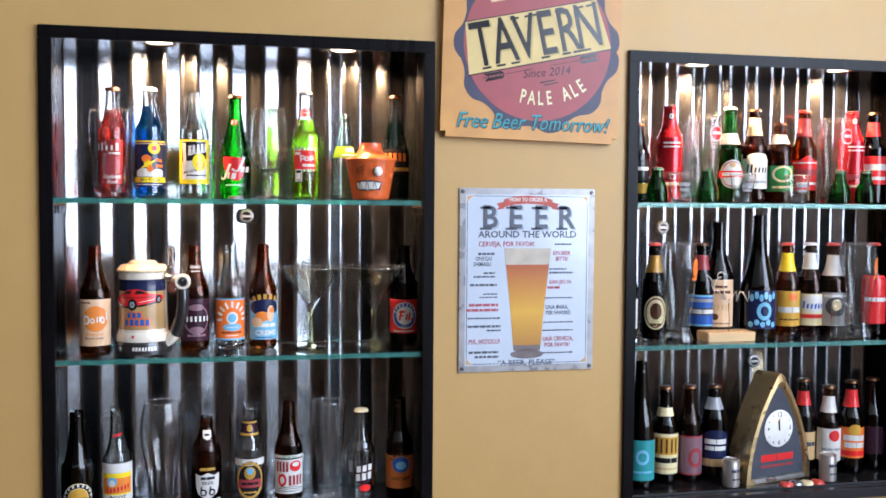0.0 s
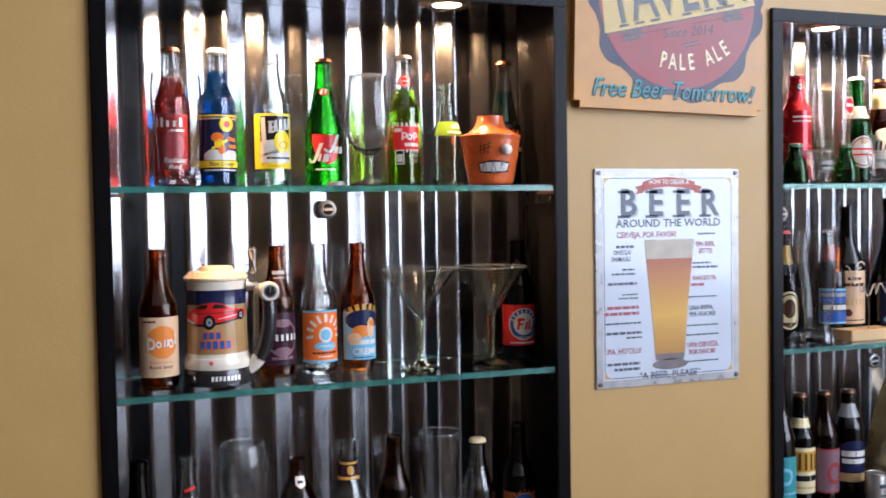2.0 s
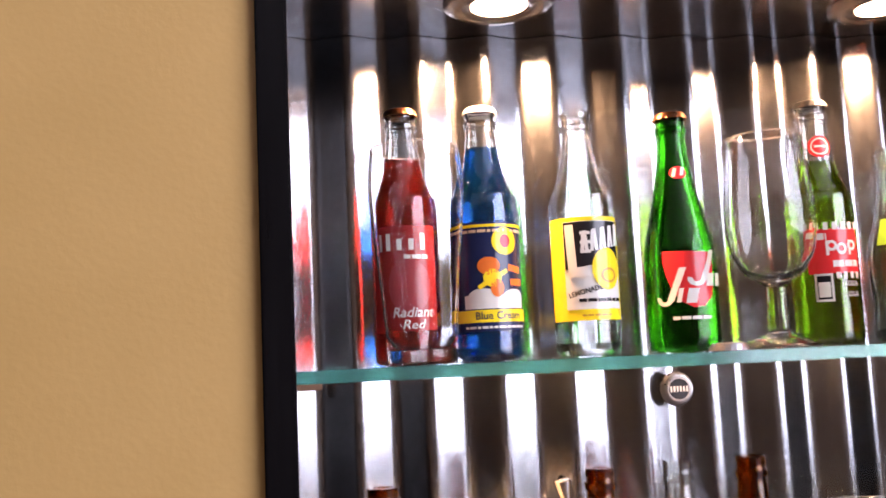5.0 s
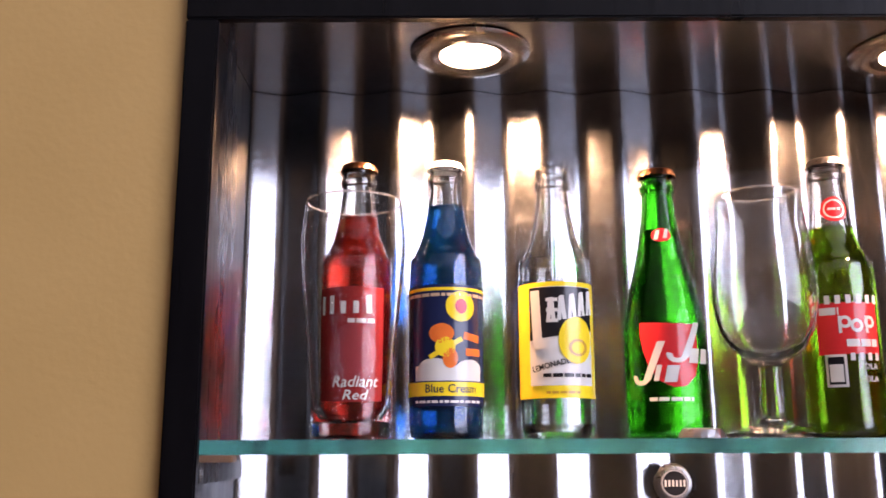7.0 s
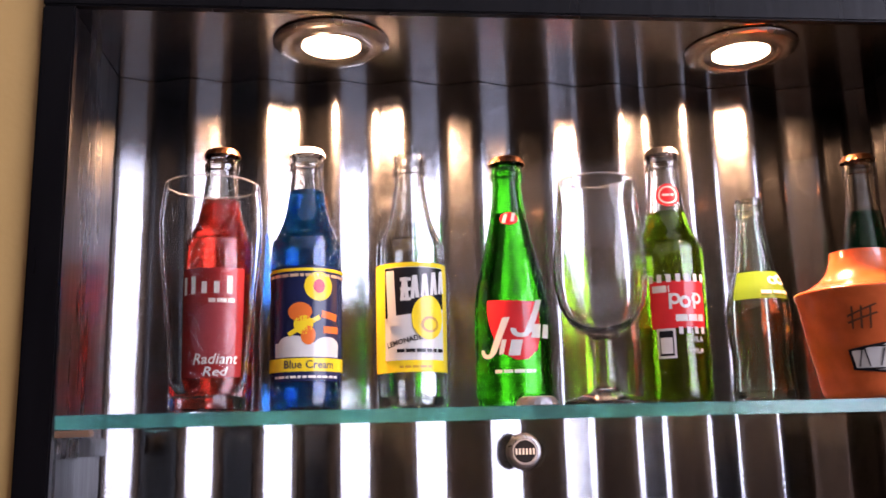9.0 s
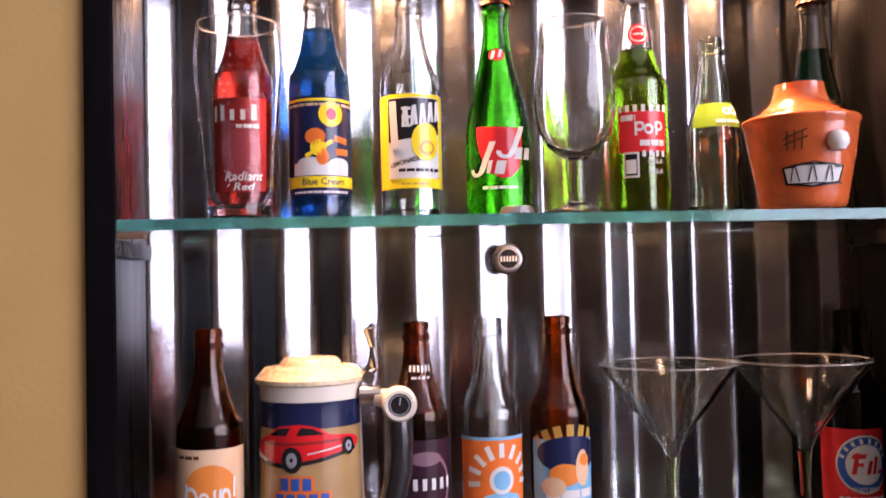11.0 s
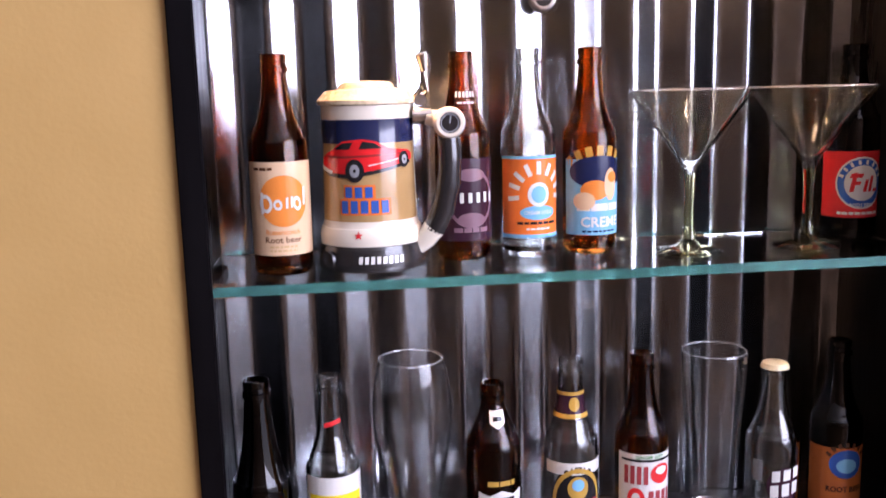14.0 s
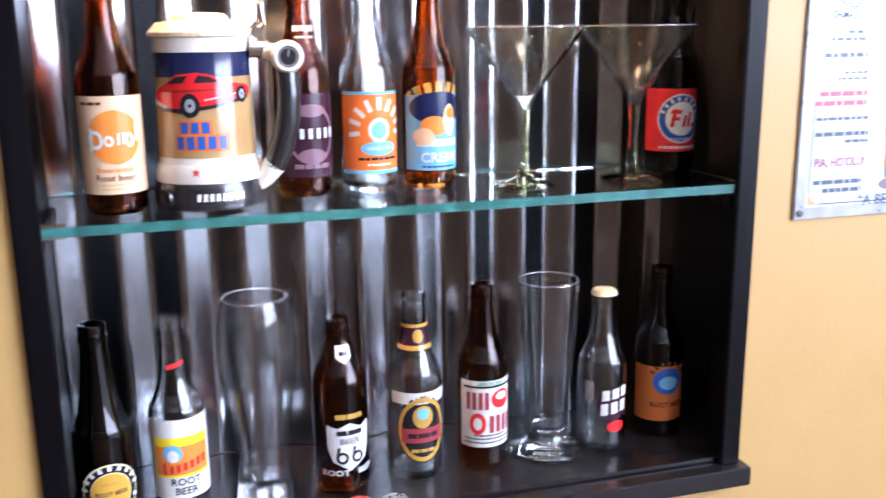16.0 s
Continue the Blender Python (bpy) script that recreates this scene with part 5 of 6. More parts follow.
plain_bottle("large dark brown beer bottle with a cream label", 1.256, 2.192, Z2, bomber, BLACKGLASS, "cream", 0.028, 0.142, [bars(0.125, 0.006, "brown", 143, 0.03, 2), bars(0.112, 0.007, "brown", 144, 0.05, 2), ("lettering", s_join(*[s_slant(-0.030 + 0.010 * k, 0.068, 0.0055, 0.014) for k in range(6)]), "tan", 2), ("emblem", s_disc(-0.014, 0.052, 0.008, 0.008), "brown", 2), bars(0.036, 0.003, "brown", 145, 0.05, 2)])


def wire_figure(x, y, z):
    """A bent wire curl on a thin upright fixed in the pine block."""
    root = thing("wire_figure", x, y, z, 0, "curled bent wire figure standing on the pine block", "ornament")
    wire = mat("pale_wire", (0.62, 0.55, 0.48), 0.4, 0.6)
    part("upright", tube([(0, 0, -0.002), (0.001, 0, 0.03), (-0.002, 0, 0.06), (0, 0.0, 0.078)], 0.0009, 6), mat("dark_wire", (0.1, 0.08, 0.06), 0.5, 0.8), root)
    pts = [(-0.060 + 0.0045 * k + 0.006 * math.sin(0.9 * k), -0.002 * math.cos(k), 0.135 - 0.055 * math.sin(min(k, 16) / 16 * math.pi * 0.62) + 0.012 * math.sin(1.3 * k) * (k > 6)) for k in range(27)]
    part("curl", tube(pts, 0.0013, 6), wire, root)
    part("loop", tube([(-0.022 + 0.007 * math.cos(a * 0.7) - 0.001 * a, -0.004, 0.135 + 0.007 * math.sin(a * 0.7) - 0.005 * max(0, a - 8)) for a in range(16)], 0.0013, 6), wire, root)


wire_figure(1.247, 2.118, Z2 + 0.022)
tall = [(0, 0.036), (0.002, 0.0405), (0.007, 0.0425)] + smooth_profile([(0.014, 0.0428), (0.105, 0.0428), (0.135, 0.0390), (0.165, 0.0305), (0.20, 0.0215), (0.24, 0.0160), (0.278, 0.0145)]) + lip(0.298, 0.0142)
plain_bottle("tall near-black corked-style bottle with blue leaf print", 1.349, 2.165, Z2, tall, BLACKGLASS, None, 0, 0, [("label", s_rect(-0.040, 0.044, 0.025, 0.118, 14, 3), "navy", 1, "dark navy label"), ("motif", s_join(s_disc(0.004, 0.068, 0.018, 0.022, 0.55), *[s_disc(-0.026 + 0.011 * k, 0.100 + 0.006 * (k % 2), 0.005, 0.009) for k in range(6)], *[s_disc(-0.028 + 0.014 * k, 0.036 + 0.005 * (k % 2), 0.006, 0.007) for k in range(5)]), "sky", 2)])
plain_bottle("amber beer bottle with a yellow label and red cap", 1.441, 2.188, Z2, L9, AMBER, "mustard", 0.026, 0.112, [("disc", s_disc(0.006, 0.098, 0.010, 0.010), "orange", 2), bars(0.066, 0.014, "white", 147, 0.06, 2), bars(0.042, 0.004, "brown", 148, 0.05, 2)], "red", ("yellow", 0.160, 0.205))
plain_bottle("brown beer bottle with a white and red label", 1.505, 2.190, Z2, L9, DARKAMBER, "ivory", 0.026, 0.104, [("panel", s_disc(0, 0.080, 0.034, 0.022), "white", 2), ("lettering", s_join(*[s_slant(-0.026 + 0.009 * k, 0.068, 0.005, 0.018 if k == 0 else 0.012, 0.002) for k in range(6)]), "blue", 3), ("ribbon", s_rect(-0.03, 0.03, 0.044, 0.054), "red", 3)], "white", ("white", 0.165, 0.205))
plain_bottle("brown beer bottle with a silver-grey picture label", 1.556, 2.172, Z2, L9, DARKAMBER, "grey", 0.026, 0.108, [("picture", s_disc(0, 0.074, 0.026, 0.024), "slate", 2), ("figure", s_disc(0, 0.078, 0.012, 0.014), "ivory", 3), bars(0.100, 0.006, "white", 150, 0.06, 2)], "red", ("white", 0.150, 0.200))
tumbler("short clear straight tasting glass", 1.545, 2.118, Z2, [(0, 0.021), (0.002, 0.0225), (0.005, 0.023)] + smooth_profile([(0.01, 0.023), (0.07, 0.0235), (0.086, 0.0238)]) + [(0.087, 0.0232)], 0.0018, 0.010, name="tasting_glass", group="tasting glasses")
plain_bottle("dark bottle with a red label", 1.668, 2.170, Z2, L9, BLACKGLASS, "red", 0.03, 0.15, [bars(0.09, 0.01, "white", 151, 0.06, 2)], "red")

# ---- second niche, floor ----
plain_bottle("tall slim dark bottle with a teal label", 1.040, 2.145, Z3, [(0, 0.028), (0.003, 0.0325), (0.008, 0.033)] + smooth_profile([(0.014, 0.033), (0.13, 0.033), (0.17, 0.026), (0.21, 0.0175), (0.275, 0.0135)]) + lip(0.296, 0.0130), BLACKGLASS, "teal", 0.02, 0.115, [("motif", s_disc(0, 0.075, 0.016, 0.018, 0.6), "sky", 2), bars(0.040, 0.005, "sky", 152, 0.05, 2)])
plain_bottle("dark beer bottle with a cream and yellow label", 1.115, 2.172, Z3, L9, BLACKGLASS, "ivory", 0.024, 0.120, [("panel", s_rect(-0.032, 0.032, 0.070, 0.112), "mustard", 2), ("lettering", s_join(*[s_slant(-0.028 + 0.012 * k, 0.074, 0.005, 0.034) for k in range(5)]), "brown", 3), bars(0.056, 0.012, "black", 153, 0.06, 2), bars(0.036, 0.004, "tan", 154, 0.06, 2)], "brown", ("ivory", 0.160, 0.180))
plain_bottle("dark beer bottle with a rose-pink label", 1.178, 2.172, Z3, L9, DARKAMBER, "maroon", 0.018, 0.112, [("panel", s_rect(-0.038, 0.038, 0.022, 0.108), "pink", 2), ("motif", s_disc(0.010, 0.060, 0.018, 0.024, 0.6), "maroon", 3)], "brown")
plain_bottle("dark beer bottle with a navy and silver label", 1.242, 2.172, Z3, stout(0.228, 0.0325, 0.0135), BLACKGLASS, "navy", 0.034, 0.116, [("crest", s_disc(0, 0.108, 0.032, 0.016), "navy", 1), bars(0.096, 0.012, "white", 155, 0.058, 2), bars(0.080, 0.010, "white", 156, 0.055, 2), ("band", s_rect(-0.036, 0.036, 0.036, 0.054), "tan", 2)], "brown", ("grey", 0.172, 0.200))


def can(x, y, z, text):
    root = thing("mini_can", x, y, z, 10, text, "can", "small silver cans")
    silver = mat("dull_silver_can", (0.55, 0.53, 0.5), 0.35, 0.8)
    out = [(0, 0.017), (0.002, 0.0195), (0.006, 0.020), (0.058, 0.020), (0.062, 0.0185), (0.064, 0.0190), (0.065, 0.0180)]
    part("body", lathe([(0, 0.001)] + [(r, h) for h, r in out] + [(0.017, 0.0635), (0, 0.0632)], 28), silver, root)
    wrapped("print", s_join(s_bars(-0.012, 0.014, 0.040, 0.008, 160), s_bars(-0.010, 0.012, 0.020, 0.004, 161)), out, LABEL, paint("slate"), root)


can(1.252, 2.102, Z3, "small dull silver can with dark print beside the clock")
can(1.508, 2.102, Z3, "small dull silver can with dark print beside the bottles")


def arch_clock(x, y, z, turn):
    """A pointed-arch mantel clock: gilt shell, dark face panel, round white dial."""
    gilt = mat("gilt_case", (0.50, 0.36, 0.17), 0.3, 0.7, vary=0.15, scale=30)
    root = thing("arch_clock", x, y, z, turn, "gold pointed-arch advertising clock with a white dial", "clock")
    h, w, d = 0.262, 0.100, 0.075

    def outline(s, n=14):
        right = [(w * s * (1 - t ** 1.75) ** 0.85 + 0.016 * s * (t > 0.93) * (1 - t) / 0.07 * 0.5, h * s * t) for t in [1 - (1 - k / n) ** 1.35 for k in range(n + 1)]]
        return right + [(-u, v) for u, v in reversed(right[:-1])]
    bm = bmesh.new()
    front = [bm.verts.new((u, 0, v)) for u, v in outline(1.0)]
    back = [bm.verts.new((u * 0.94, d, v * 0.99)) for u, v in outline(1.0)]
    inset = [bm.verts.new((u, -0.002, v + 0.008)) for u, v in outline(0.90)]
    deep = [bm.verts.new((u, 0.006, v + 0.012)) for u, v in outline(0.84)]
    n = len(front)
    for a, b in ((back, front), (front, inset), (inset, deep)):
        for i in range(n):
            bm.faces.new((a[i], a[(i + 1) % n], b[(i + 1) % n], b[i]))
    bm.faces.new(back)
    bmesh.ops.recalc_face_normals(bm, faces=bm.faces[:])
    part("case", bm, gilt, root)
    flat("face_panel", s_poly([(u, v + 0.0125) for u, v in outline(0.835)]), (0, 0.0055, 0), 0.0, paint("slate"), root, "dark slate face panel")
    part("foot_rail", box(-0.080, 0.080, -0.004, 0.004, 0.003, 0.012, 0.001), mat("pale_metal_rail", (0.6, 0.6, 0.6), 0.3, 0.9), root)
    bm = lathe([(0, 0), (0.044, 0), (0.045, 0.002), (0.043, 0.0035), (0, 0.003)], 40)
    bm.transform(Matrix.Translation((0, 0.0055, 0.128)) @ Matrix.Rotation(radians(90), 4, "X"))
    dial = part("dial", bm, mat("white_dial", (0.78, 0.77, 0.74), 0.4), root, "white round dial")
    flat("numeral", s_text("12", 0.017, 0, 0.034), (0, 0.0018, 0.128), 0.0004, paint("black"), dial)
    flat("numeral", s_text("3", 0.015, 0.034, 0), (0, 0.0018, 0.128), 0.0004, paint("black"), dial)
    flat("numeral", s_text("6", 0.015, 0, -0.034), (0, 0.0018, 0.128), 0.0004, paint("black"), dial)
    flat("numeral", s_text("9", 0.015, -0.034, 0), (0, 0.0018, 0.128), 0.0004, paint("black"), dial)
    flat("hour_mark", s_join(*[s_turn(s_rect(-0.0008, 0.0008, 0.034, 0.039, 1, 1), a, 0, 0) for a in (30, 60, 120, 150, 210, 240, 300, 330)]), (0, 0.0018, 0.128), 0.0004, paint("black"), dial)
    flat("clock_hand", s_rect(-0.0012, 0.0012, -0.004, 0.026, 1, 1), (0, 0.0016, 0.128), 0.0010, paint("gold"), dial)
    flat("clock_hand", s_turn(s_rect(-0.0014, 0.0014, -0.004, 0.020, 1, 1), 8), (0, 0.0016, 0.128), 0.0014, paint("black"), dial)
    flat("lettering", s_bars(-0.052, 0.052, 0.058, 0.017, 170, 0.003), (0, 0.0055, 0), 0.0006, paint("red"), root)
    flat("lettering", s_bars(-0.052, 0.052, 0.038, 0.006, 171, 0.002), (0, 0.0055, 0), 0.0006, paint("maroon"), root)


arch_clock(1.386, 2.116, Z3, 13)
plain_bottle("dark beer bottle with a red neck label", 1.505, 2.205, Z3, L9, BLACKGLASS, "tan", 0.03, 0.10, [bars(0.07, 0.01, "slate", 172, 0.05, 2)], "brown", ("red", 0.165, 0.20))
plain_bottle("amber beer bottle with a white and red label", 1.560, 2.180, Z3, longneck(0.215, 0.030, 0.013, 0.55), DARKAMBER, "white", 0.03, 0.112, [("disc", s_disc(0.006, 0.094, 0.014, 0.014), "red", 2), bars(0.06, 0.006, "grey", 173, 0.05, 2)], "brown", ("white", 0.150, 0.190))
plain_bottle("dark bottle with an orange and gold label", 1.613, 2.165, Z3, L9, BLACKGLASS, "orange", 0.040, 0.116, [("disc", s_disc(0, 0.110, 0.016, 0.014), "mustard", 2), bars(0.090, 0.014, "white", 174, 0.055, 2), bars(0.072, 0.013, "white", 175, 0.05, 2), ("band", s_rect(-0.036, 0.036, 0.045, 0.058), "scarlet", 2)], "brown", ("red", 0.165, 0.208))
plain_bottle("dark bottle with a plum label in the corner", 1.690, 2.190, Z3, L9, BLACKGLASS, "plum", 0.04, 0.11, (), "brown")
for x, y, key in ((1.385, 2.082, "red"), (1.415, 2.088, "steel"), (1.440, 2.084, "cream"), (1.470, 2.086, "red")):
    loose_cap(x, y, Z3, key)

# ---- signs on the wall ----
SIGN = WALL - 0.0005


def tavern_sign():
    """A wooden board with a printed crown cap, a tilted band and lettering."""
    cx, cz, w, h, d = 0.738, 1.898, 0.400, 0.404, 0.018
    root = thing("tavern_sign", cx, SIGN, cz, 0, "tilted ochre wooden tavern sign with a red bottle cap design", "sign")
    root.matrix_world = pose(cx, SIGN, cz, 0, 1.5, 0)
    board = mat("ochre_printed_board", (0.50, 0.24, 0.06), 0.42, vary=0.22, scale=16, rvary=0.08)
    bm = box(-w / 2, w / 2, -d, 0, -h / 2, h / 2)
    edges = [e for e in bm.edges if abs(e.verts[0].co.y - e.verts[1].co.y) > 0.5 * d]
    bmesh.ops.bevel(bm, geom=edges, offset=0.012, segments=4, affect="EDGES")
    part("board", bm, board, root)
    o = (0.011, -d, 0)
    teeth = []
    n = 21
    for k in range(n * 6):
        a = 2 * math.pi * k / (n * 6)
        r = 0.180 + 0.008 * math.copysign(abs(math.sin(a * n / 2)) ** 0.6, math.sin(a * n / 2))
        teeth.append((r * math.cos(a), r * math.sin(a)))
    flat("cap_rim", s_poly(teeth), o, 0.0004, mat("print_midnight", (0.035, 0.03, 0.06), 0.4, vary=0.3, scale=30), root, "dark blue fluted cap rim")
    rosy = mat("print_rose_red", (0.29, 0.055, 0.058), 0.4, vary=0.18, scale=22)
    flat("cap_face", s_disc(0, 0.006, 0.166, 0.166, 0.0, 64, 2), o, 0.0008, rosy, root, "rose-red cap face")
    tilt = 13.5
    band = mat("print_straw", (0.56, 0.41, 0.16), 0.42, vary=0.16, scale=25)
    flat("band", s_turn(s_poly([(-0.164, -0.032), (0.164, -0.032), (0.150, 0.078), (-0.150, 0.078)]), tilt), o, 0.0012, band, root, "straw-coloured tilted band")
    flat("band_line", s_turn(s_join(s_rect(-0.164, 0.164, -0.0345, -0.032, 1, 1), s_rect(-0.149, 0.149, 0.078, 0.080, 1, 1)), tilt), o, 0.0014, paint("black"), root)
    word = "TAVERN"
    for k, ch in enumerate(word):
        u = -0.122 + 0.0485 * k
        flat("letter", s_turn(s_text(ch, 0.138, u + 0.003, 0.018, 0.62, 0.004), tilt), o, 0.0015, mat("print_olive", (0.40, 0.30, 0.10), 0.45), root)
        flat("letter", s_turn(s_join(s_text(ch, 0.136, u, 0.022, 0.60, 0.008)), tilt), o, 0.0018, paint("black"), root)
    serifs = {"T": ((0, -1),), "A": ((-1, -1), (1, -1)), "V": ((-1, 1), (1, 1)), "E": ((-0.7, 1), (-0.7, -1)), "R": ((-0.7, -1), (0.9, -1), (-0.7, 1)), "N": ((-0.8, -1), (0.8, 1), (-0.8, 1))}
    for k, ch in enumerate(word):
        for su, sv in serifs[ch]:
            u, v = -0.122 + 0.0485 * k + su * 0.0165, 0.022 + sv * 0.0465
            flat("serif", s_turn(s_rect(u - 0.010, u + 0.010, v - 0.0022, v + 0.0022, 1, 1), tilt), o, 0.0019, paint("black"), root)
    flat("lettering", s_turn(s_bars(-0.085, 0.085, 0.122, 0.024, 180, 0.004), tilt), o, 0.0014, paint("cream"), root)
    flat("lettering", s_turn(s_text("Since 2014", 0.026, 0.012, -0.056, 0.95, 0.0, 0.3), tilt * 0.6), o, 0.0014, paint("plum"), root)
    flat("flourish", s_turn(s_join(s_rect(-0.012, 0.024, -0.078, -0.075, 2, 1), s_rect(-0.004, 0.030, -0.084, -0.0815, 2, 1)), tilt), o, 0.0014, paint("plum"), root)
    for k, ch in enumerate("PALE ALE"):
        a = radians(-22.5 + 6.6 * k)
        flat("letter", s_turn(s_text(ch, 0.042, 0, -0.112, 0.62, 0.014), math.degrees(a) + tilt * 0.9, 0.0, 0.06), o, 0.0016, paint("ivory"), root)
    for s in (-1, 1):
        grains = [s_turn(s_disc(s * 0.112 + s * 0.008 * k, -0.044 + (0.006 if j else -0.006), 0.0065, 0.0024), 30 * (1 if j else -1) * s, s * 0.112 + s * 0.008 * k, -0.044) for k in range(-2, 3) for j in (0, 1)]
        flat("wheat_ear", s_turn(s_join(*grains, s_rect(s * 0.02 if s > 0 else -0.135, 0.135 if s > 0 else -0.02, -0.0445, -0.0435, 4, 1)), tilt), o, 0.0016, paint("black"), root)
    flat("lettering", s_turn(s_text("Free Beer Tomorrow!", 0.047, -0.007, -0.166, 0.80, 0.006, 0.35), 0.5), o, 0.0018, mat("print_deep_teal", (0.012, 0.045, 0.06), 0.45), root)
    flat("lettering", s_turn(s_text("Free Beer Tomorrow!", 0.047, -0.009, -0.1645, 0.80, 0.0, 0.35), 0.5), o, 0.0022, mat("print_sea_teal", (0.03, 0.25, 0.27), 0.45, vary=0.2), root, "teal slanted lettering")


def beer_sign():
    x0, x1, z0, z1 = 0.580, 0.889, 1.189, 1.592
    cx, cz = (x0 + x1) / 2, (z0 + z1) / 2
    w, h = x1 - x0, z1 - z0
    root = thing("beer_sign", cx, SIGN, cz, 0, "pale blue-white printed tin beer sign with screwed corners", "sign")
    tin = mat("pale_printed_tin", (0.50, 0.55, 0.62), 0.22, 0.0, coat=0.6, vary=0.07, scale=12, rvary=0.06)
    edge = mat("aged_grey_tin_edge", (0.34, 0.33, 0.33), 0.3, 0.3, vary=0.3, scale=40)
    bm = box(-w / 2, w / 2, -0.004, 0, -h / 2, h / 2, 0.0012)
    part("sheet", bm, edge, root)
    o = (0, -0.004, 0)
    flat("field", s_rect(-w / 2 + 0.014, w / 2 - 0.014, -h / 2 + 0.014, h / 2 - 0.014, 2, 2), o, 0.0003, tin, root, "pale blue-white field")
    a, b = w / 2 - 0.017, h / 2 - 0.017
    flat("rule", s_join(s_rect(-a, a, b - 0.0012, b, 1, 1), s_rect(-a, a, -b, -b + 0.0012, 1, 1), s_rect(-a, -a + 0.0012, -b, b, 1, 1), s_rect(a - 0.0012, a, -b, b, 1, 1)), o, 0.0005, paint("slate"), root)
    for su in (-1, 1):
        for sv in (-1, 1):
            flat("corner_ornament", s_poly([(su * a, sv * b), (su * (a - 0.016), sv * b), (su * (a - 0.006), sv * (b - 0.006)), (su * a, sv * (b - 0.016))]), o, 0.0006, paint("tan"), root)
            bm = lathe([(0, 0), (0.0045, 0), (0.004, 0.0018), (0, 0.0024)], 14)
            bm.transform(Matrix.Translation((su * (w / 2 - 0.008), -0.0042, sv * (h / 2 - 0.008))) @ Matrix.Rotation(radians(90), 4, "X"))
            part("screw", bm, mat("old_screw", (0.12, 0.10, 0.09), 0.4, 0.8), root)
    ribbon = s_join(s_poly([(-0.056, 0.160), (-0.030, 0.166), (0.0, 0.168), (0.030, 0.166), (0.056, 0.160), (0.056, 0.177), (0.030, 0.184), (0.0, 0.186), (-0.030, 0.184), (-0.056, 0.177)]), s_poly([(-0.072, 0.154), (-0.054, 0.157), (-0.054, 0.172), (-0.072, 0.168), (-0.066, 0.161)]), s_poly([(0.072, 0.154), (0.054, 0.157), (0.054, 0.172), (0.072, 0.168), (0.066, 0.161)]))
    flat("ribbon", ribbon, o, 0.0007, mat("print_brick_red", (0.42, 0.07, 0.045), 0.35, vary=0.1), root, "brick-red ribbon")
    flat("lettering", s_text("HOW TO ORDER A", 0.0125, 0, 0.1765, 0.78, 0.02), o, 0.0010, paint("white"), root)
    dark = mat("print_ink_blue", (0.085, 0.095, 0.125), 0.3, vary=0.15)
    red = mat("print_faded_red", (0.38, 0.085, 0.11), 0.3)
    for k, ch in enumerate("BEER"):
        u = -0.087 + 0.058 * k
        flat("letter_shadow", s_text(ch, 0.072, u + 0.003, 0.133, 0.94, 0.02), o, 0.0008, mat("print_grey_blue", (0.30, 0.34, 0.40), 0.35), root)
        flat("letter", s_join(s_text(ch, 0.070, u, 0.136, 0.92, 0.022), *([s_rect(u - 0.021, u + 0.004, 0.1560, 0.1610, 1, 1), s_rect(u - 0.022, u + 0.004, 0.1105, 0.1155, 1, 1)])), o, 0.0012, dark, root)
    flat("lettering", s_text("AROUND THE WORLD", 0.0205, 0, 0.100, 1.05, 0.02), o, 0.0008, dark, root)
    flat("lettering", s_text("CERVEJA, POR FAVOR!", 0.0155, -0.048, 0.079, 0.82, 0.015), o, 0.0008, red, root)
    lines = ((0.079, 0.062, 0.10, 0.005, "d"), (0.058, -0.112, -0.075, 0.007, "d"), (0.016, -0.10, -0.074, 0.005, "d"), (0.008, -0.122, -0.072, 0.005, "d"),
             (-0.010, -0.13, -0.070, 0.007, "d"), (-0.030, -0.10, -0.068, 0.004, "d"), (-0.037, -0.108, -0.068, 0.004, "d"), (-0.054, -0.132, -0.066, 0.008, "r"), (-0.065, -0.138, -0.066, 0.008, "r"),
             (-0.083, -0.134, -0.062, 0.005, "d"), (-0.101, -0.134, -0.060, 0.007, "d"), (-0.110, -0.092, -0.060, 0.005, "d"), (-0.158, -0.132, -0.064, 0.007, "d"), (-0.168, -0.118, -0.064, 0.007, "d"),
             (0.024, 0.050, 0.090, 0.005, "d"), (0.016, 0.050, 0.106, 0.006, "d"), (-0.017, 0.046, 0.076, 0.007, "r"),
             (-0.040, 0.040, 0.104, 0.004, "d"), (-0.094, 0.038, 0.106, 0.004, "d"), (-0.112, 0.036, 0.106, 0.004, "d"), (-0.162, 0.036, 0.106, 0.004, "d"))
    for body, size, u, v, squeeze, ink in (("ONEGAI", 0.0125, -0.100, 0.047, 0.80, dark), ("SHIMASU", 0.0125, -0.103, 0.035, 0.80, dark), ("EIN BIER,", 0.0135, 0.079, 0.059, 0.80, red), ("BITTE!", 0.0135, 0.079, 0.046, 0.80, red), ("KAN JEG FA", 0.0125, 0.076, -0.005, 0.78, red),
                                           ("UNA BIRRA,", 0.0125, 0.069, -0.061, 0.80, dark), ("PER FAVORE!", 0.0125, 0.072, -0.0735, 0.80, dark), ("PIA, HO'OLU!", 0.0150, -0.097, -0.135, 0.80, red), ("UNA CERVEZA,", 0.0135, 0.072, -0.1315, 0.76, red), ("POR FAVOR!", 0.0135, 0.070, -0.145, 0.78, red)):
        flat("lettering", s_text(body, size, u, v, squeeze, 0.015), o, 0.0008, ink, root)
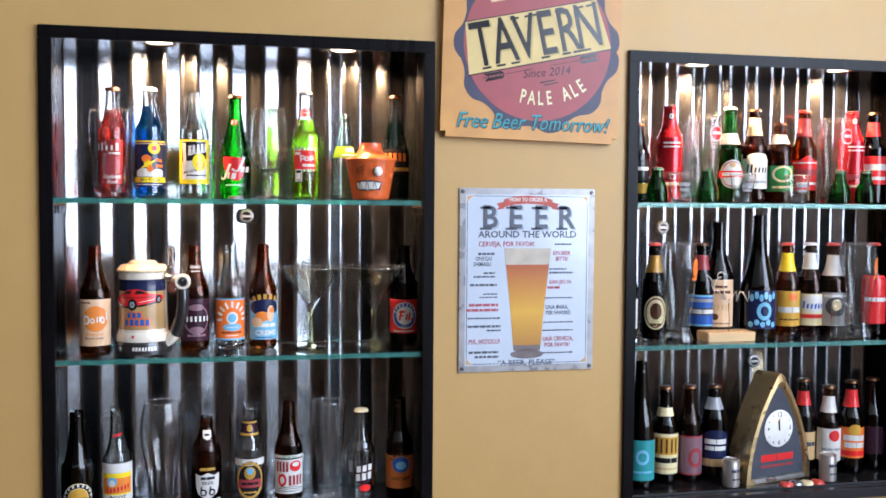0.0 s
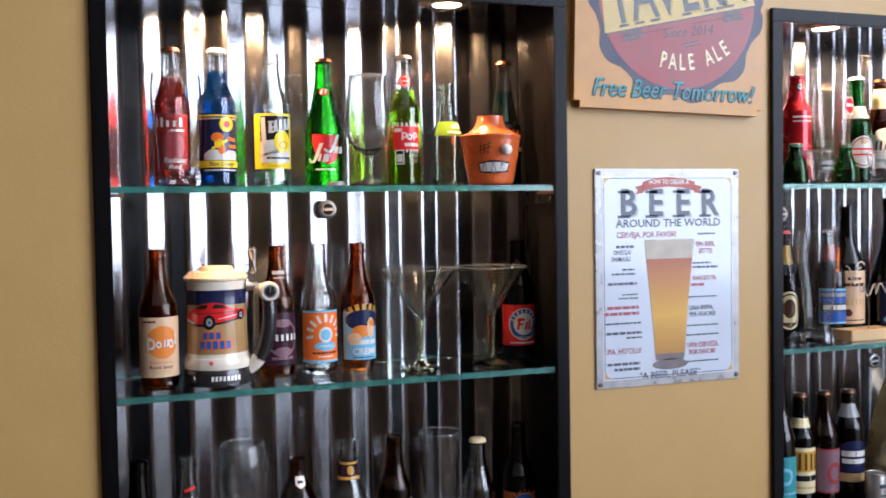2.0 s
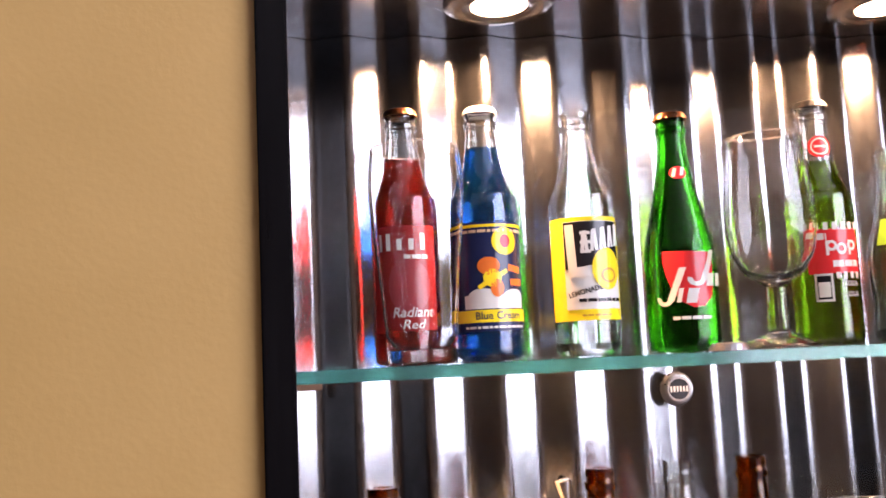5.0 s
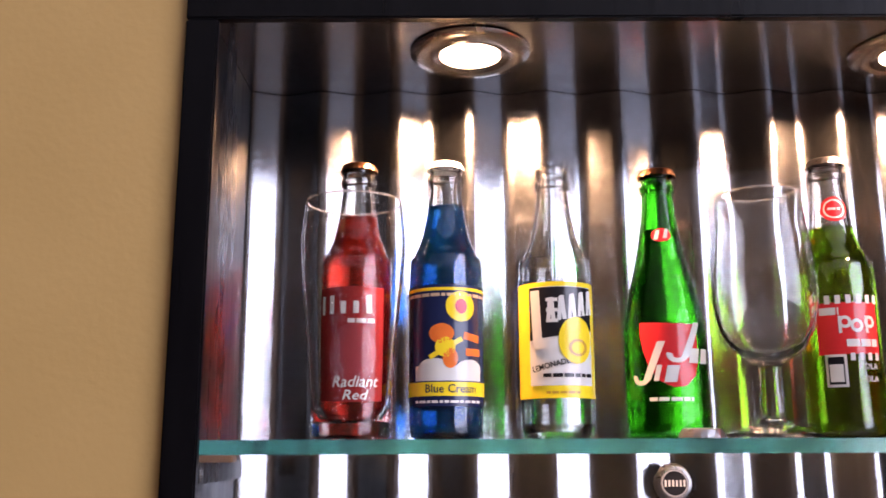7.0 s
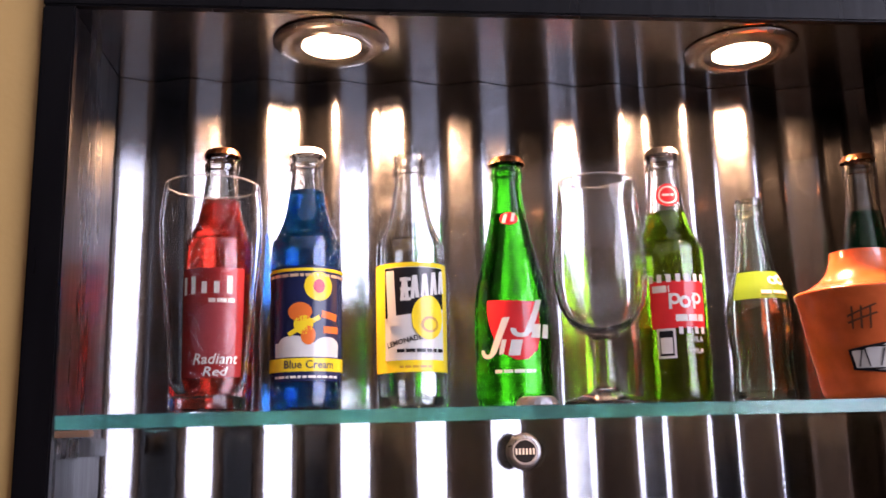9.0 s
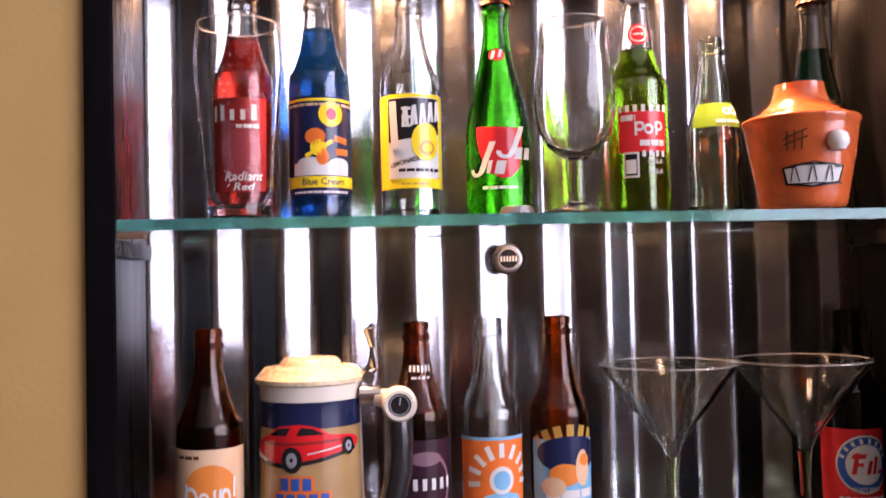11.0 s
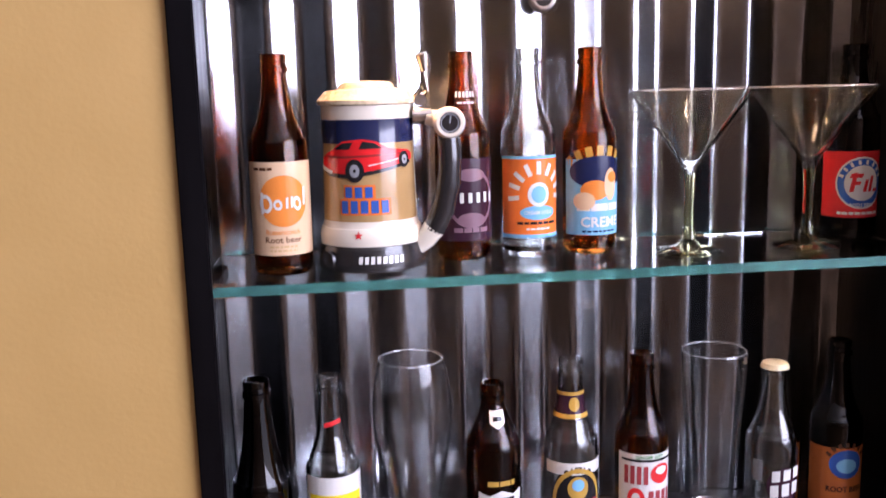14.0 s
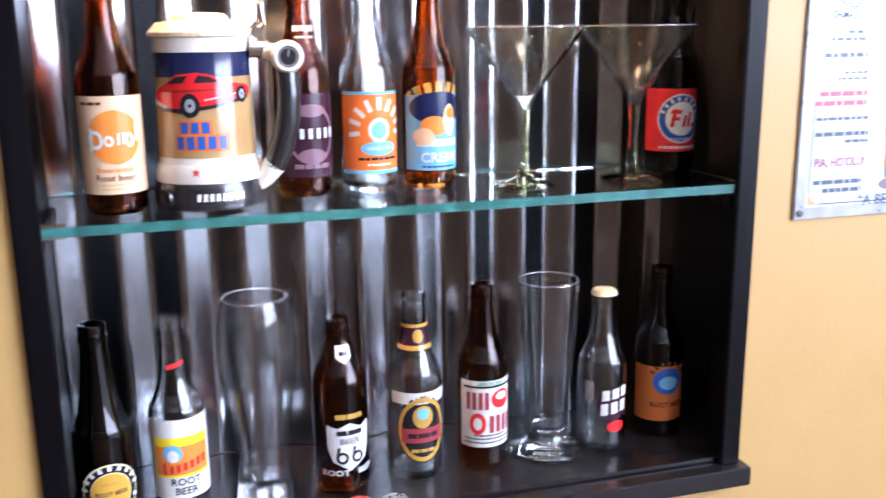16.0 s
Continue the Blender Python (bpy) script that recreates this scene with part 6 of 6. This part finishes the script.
    for k, (v, u0, u1, t, c) in enumerate(lines):
        flat("lettering", s_bars(u0, u1, v, t * 0.72, 200 + k, 0.0018), o, 0.0008, red if c == "r" else dark, root)
    flat("lettering", s_text("\u201cA BEER, PLEASE\u201d", 0.0175, 0, -0.183, 1.0, 0.015), o, 0.0008, dark, root)

    def glass_w(v):
        return 0.032 + 0.0175 * max(0.0, (v + 0.146) / 0.18) ** 1.2
    beer = mat("print_beer", (0.55, 0.3, 0.05), 0.3, vary=0)
    nt = beer.node_tree
    tc, sp, ra = nt.nodes.new("ShaderNodeTexCoord"), nt.nodes.new("ShaderNodeSeparateXYZ"), nt.nodes.new("ShaderNodeMapRange")
    cr = nt.nodes.new("ShaderNodeValToRGB")
    ra.inputs[1].default_value, ra.inputs[2].default_value = -0.144, 0.034
    cr.color_ramp.elements[0].color, cr.color_ramp.elements[1].color = (0.42, 0.20, 0.05, 1), (0.36, 0.085, 0.03, 1)
    mid = cr.color_ramp.elements.new(0.42)
    mid.color = (0.62, 0.34, 0.05, 1)
    nt.links.new(tc.outputs["Object"], sp.inputs[0])
    nt.links.new(sp.outputs[2], ra.inputs[0])
    nt.links.new(ra.outputs[0], cr.inputs[0])
    nt.links.new(cr.outputs[0], nt.nodes["Principled BSDF"].inputs["Base Color"])
    ring = [(glass_w(-0.144 + 0.178 * i / 8), -0.144 + 0.178 * i / 8) for i in range(9)]
    flat("painted_beer", s_poly(ring + [(-u, v) for u, v in reversed(ring)]), o, 0.0008, beer, root)
    ring = [(glass_w(v), v) for v in (0.034, 0.044, 0.056, 0.070)]
    flat("painted_foam", s_poly(ring + [(-u, v) for u, v in reversed(ring)]), o, 0.0009, mat("print_foam", (0.46, 0.40, 0.32), 0.35, vary=0.25, scale=30), root)
    flat("painted_base", s_join(s_poly([(-0.032, -0.144), (0.032, -0.144), (0.030, -0.156), (-0.030, -0.156)]), s_disc(0, -0.164, 0.038, 0.010)), o, 0.0009, mat("print_smoke", (0.16, 0.13, 0.13), 0.35, vary=0.3, scale=40), root)


tavern_sign()
beer_sign()
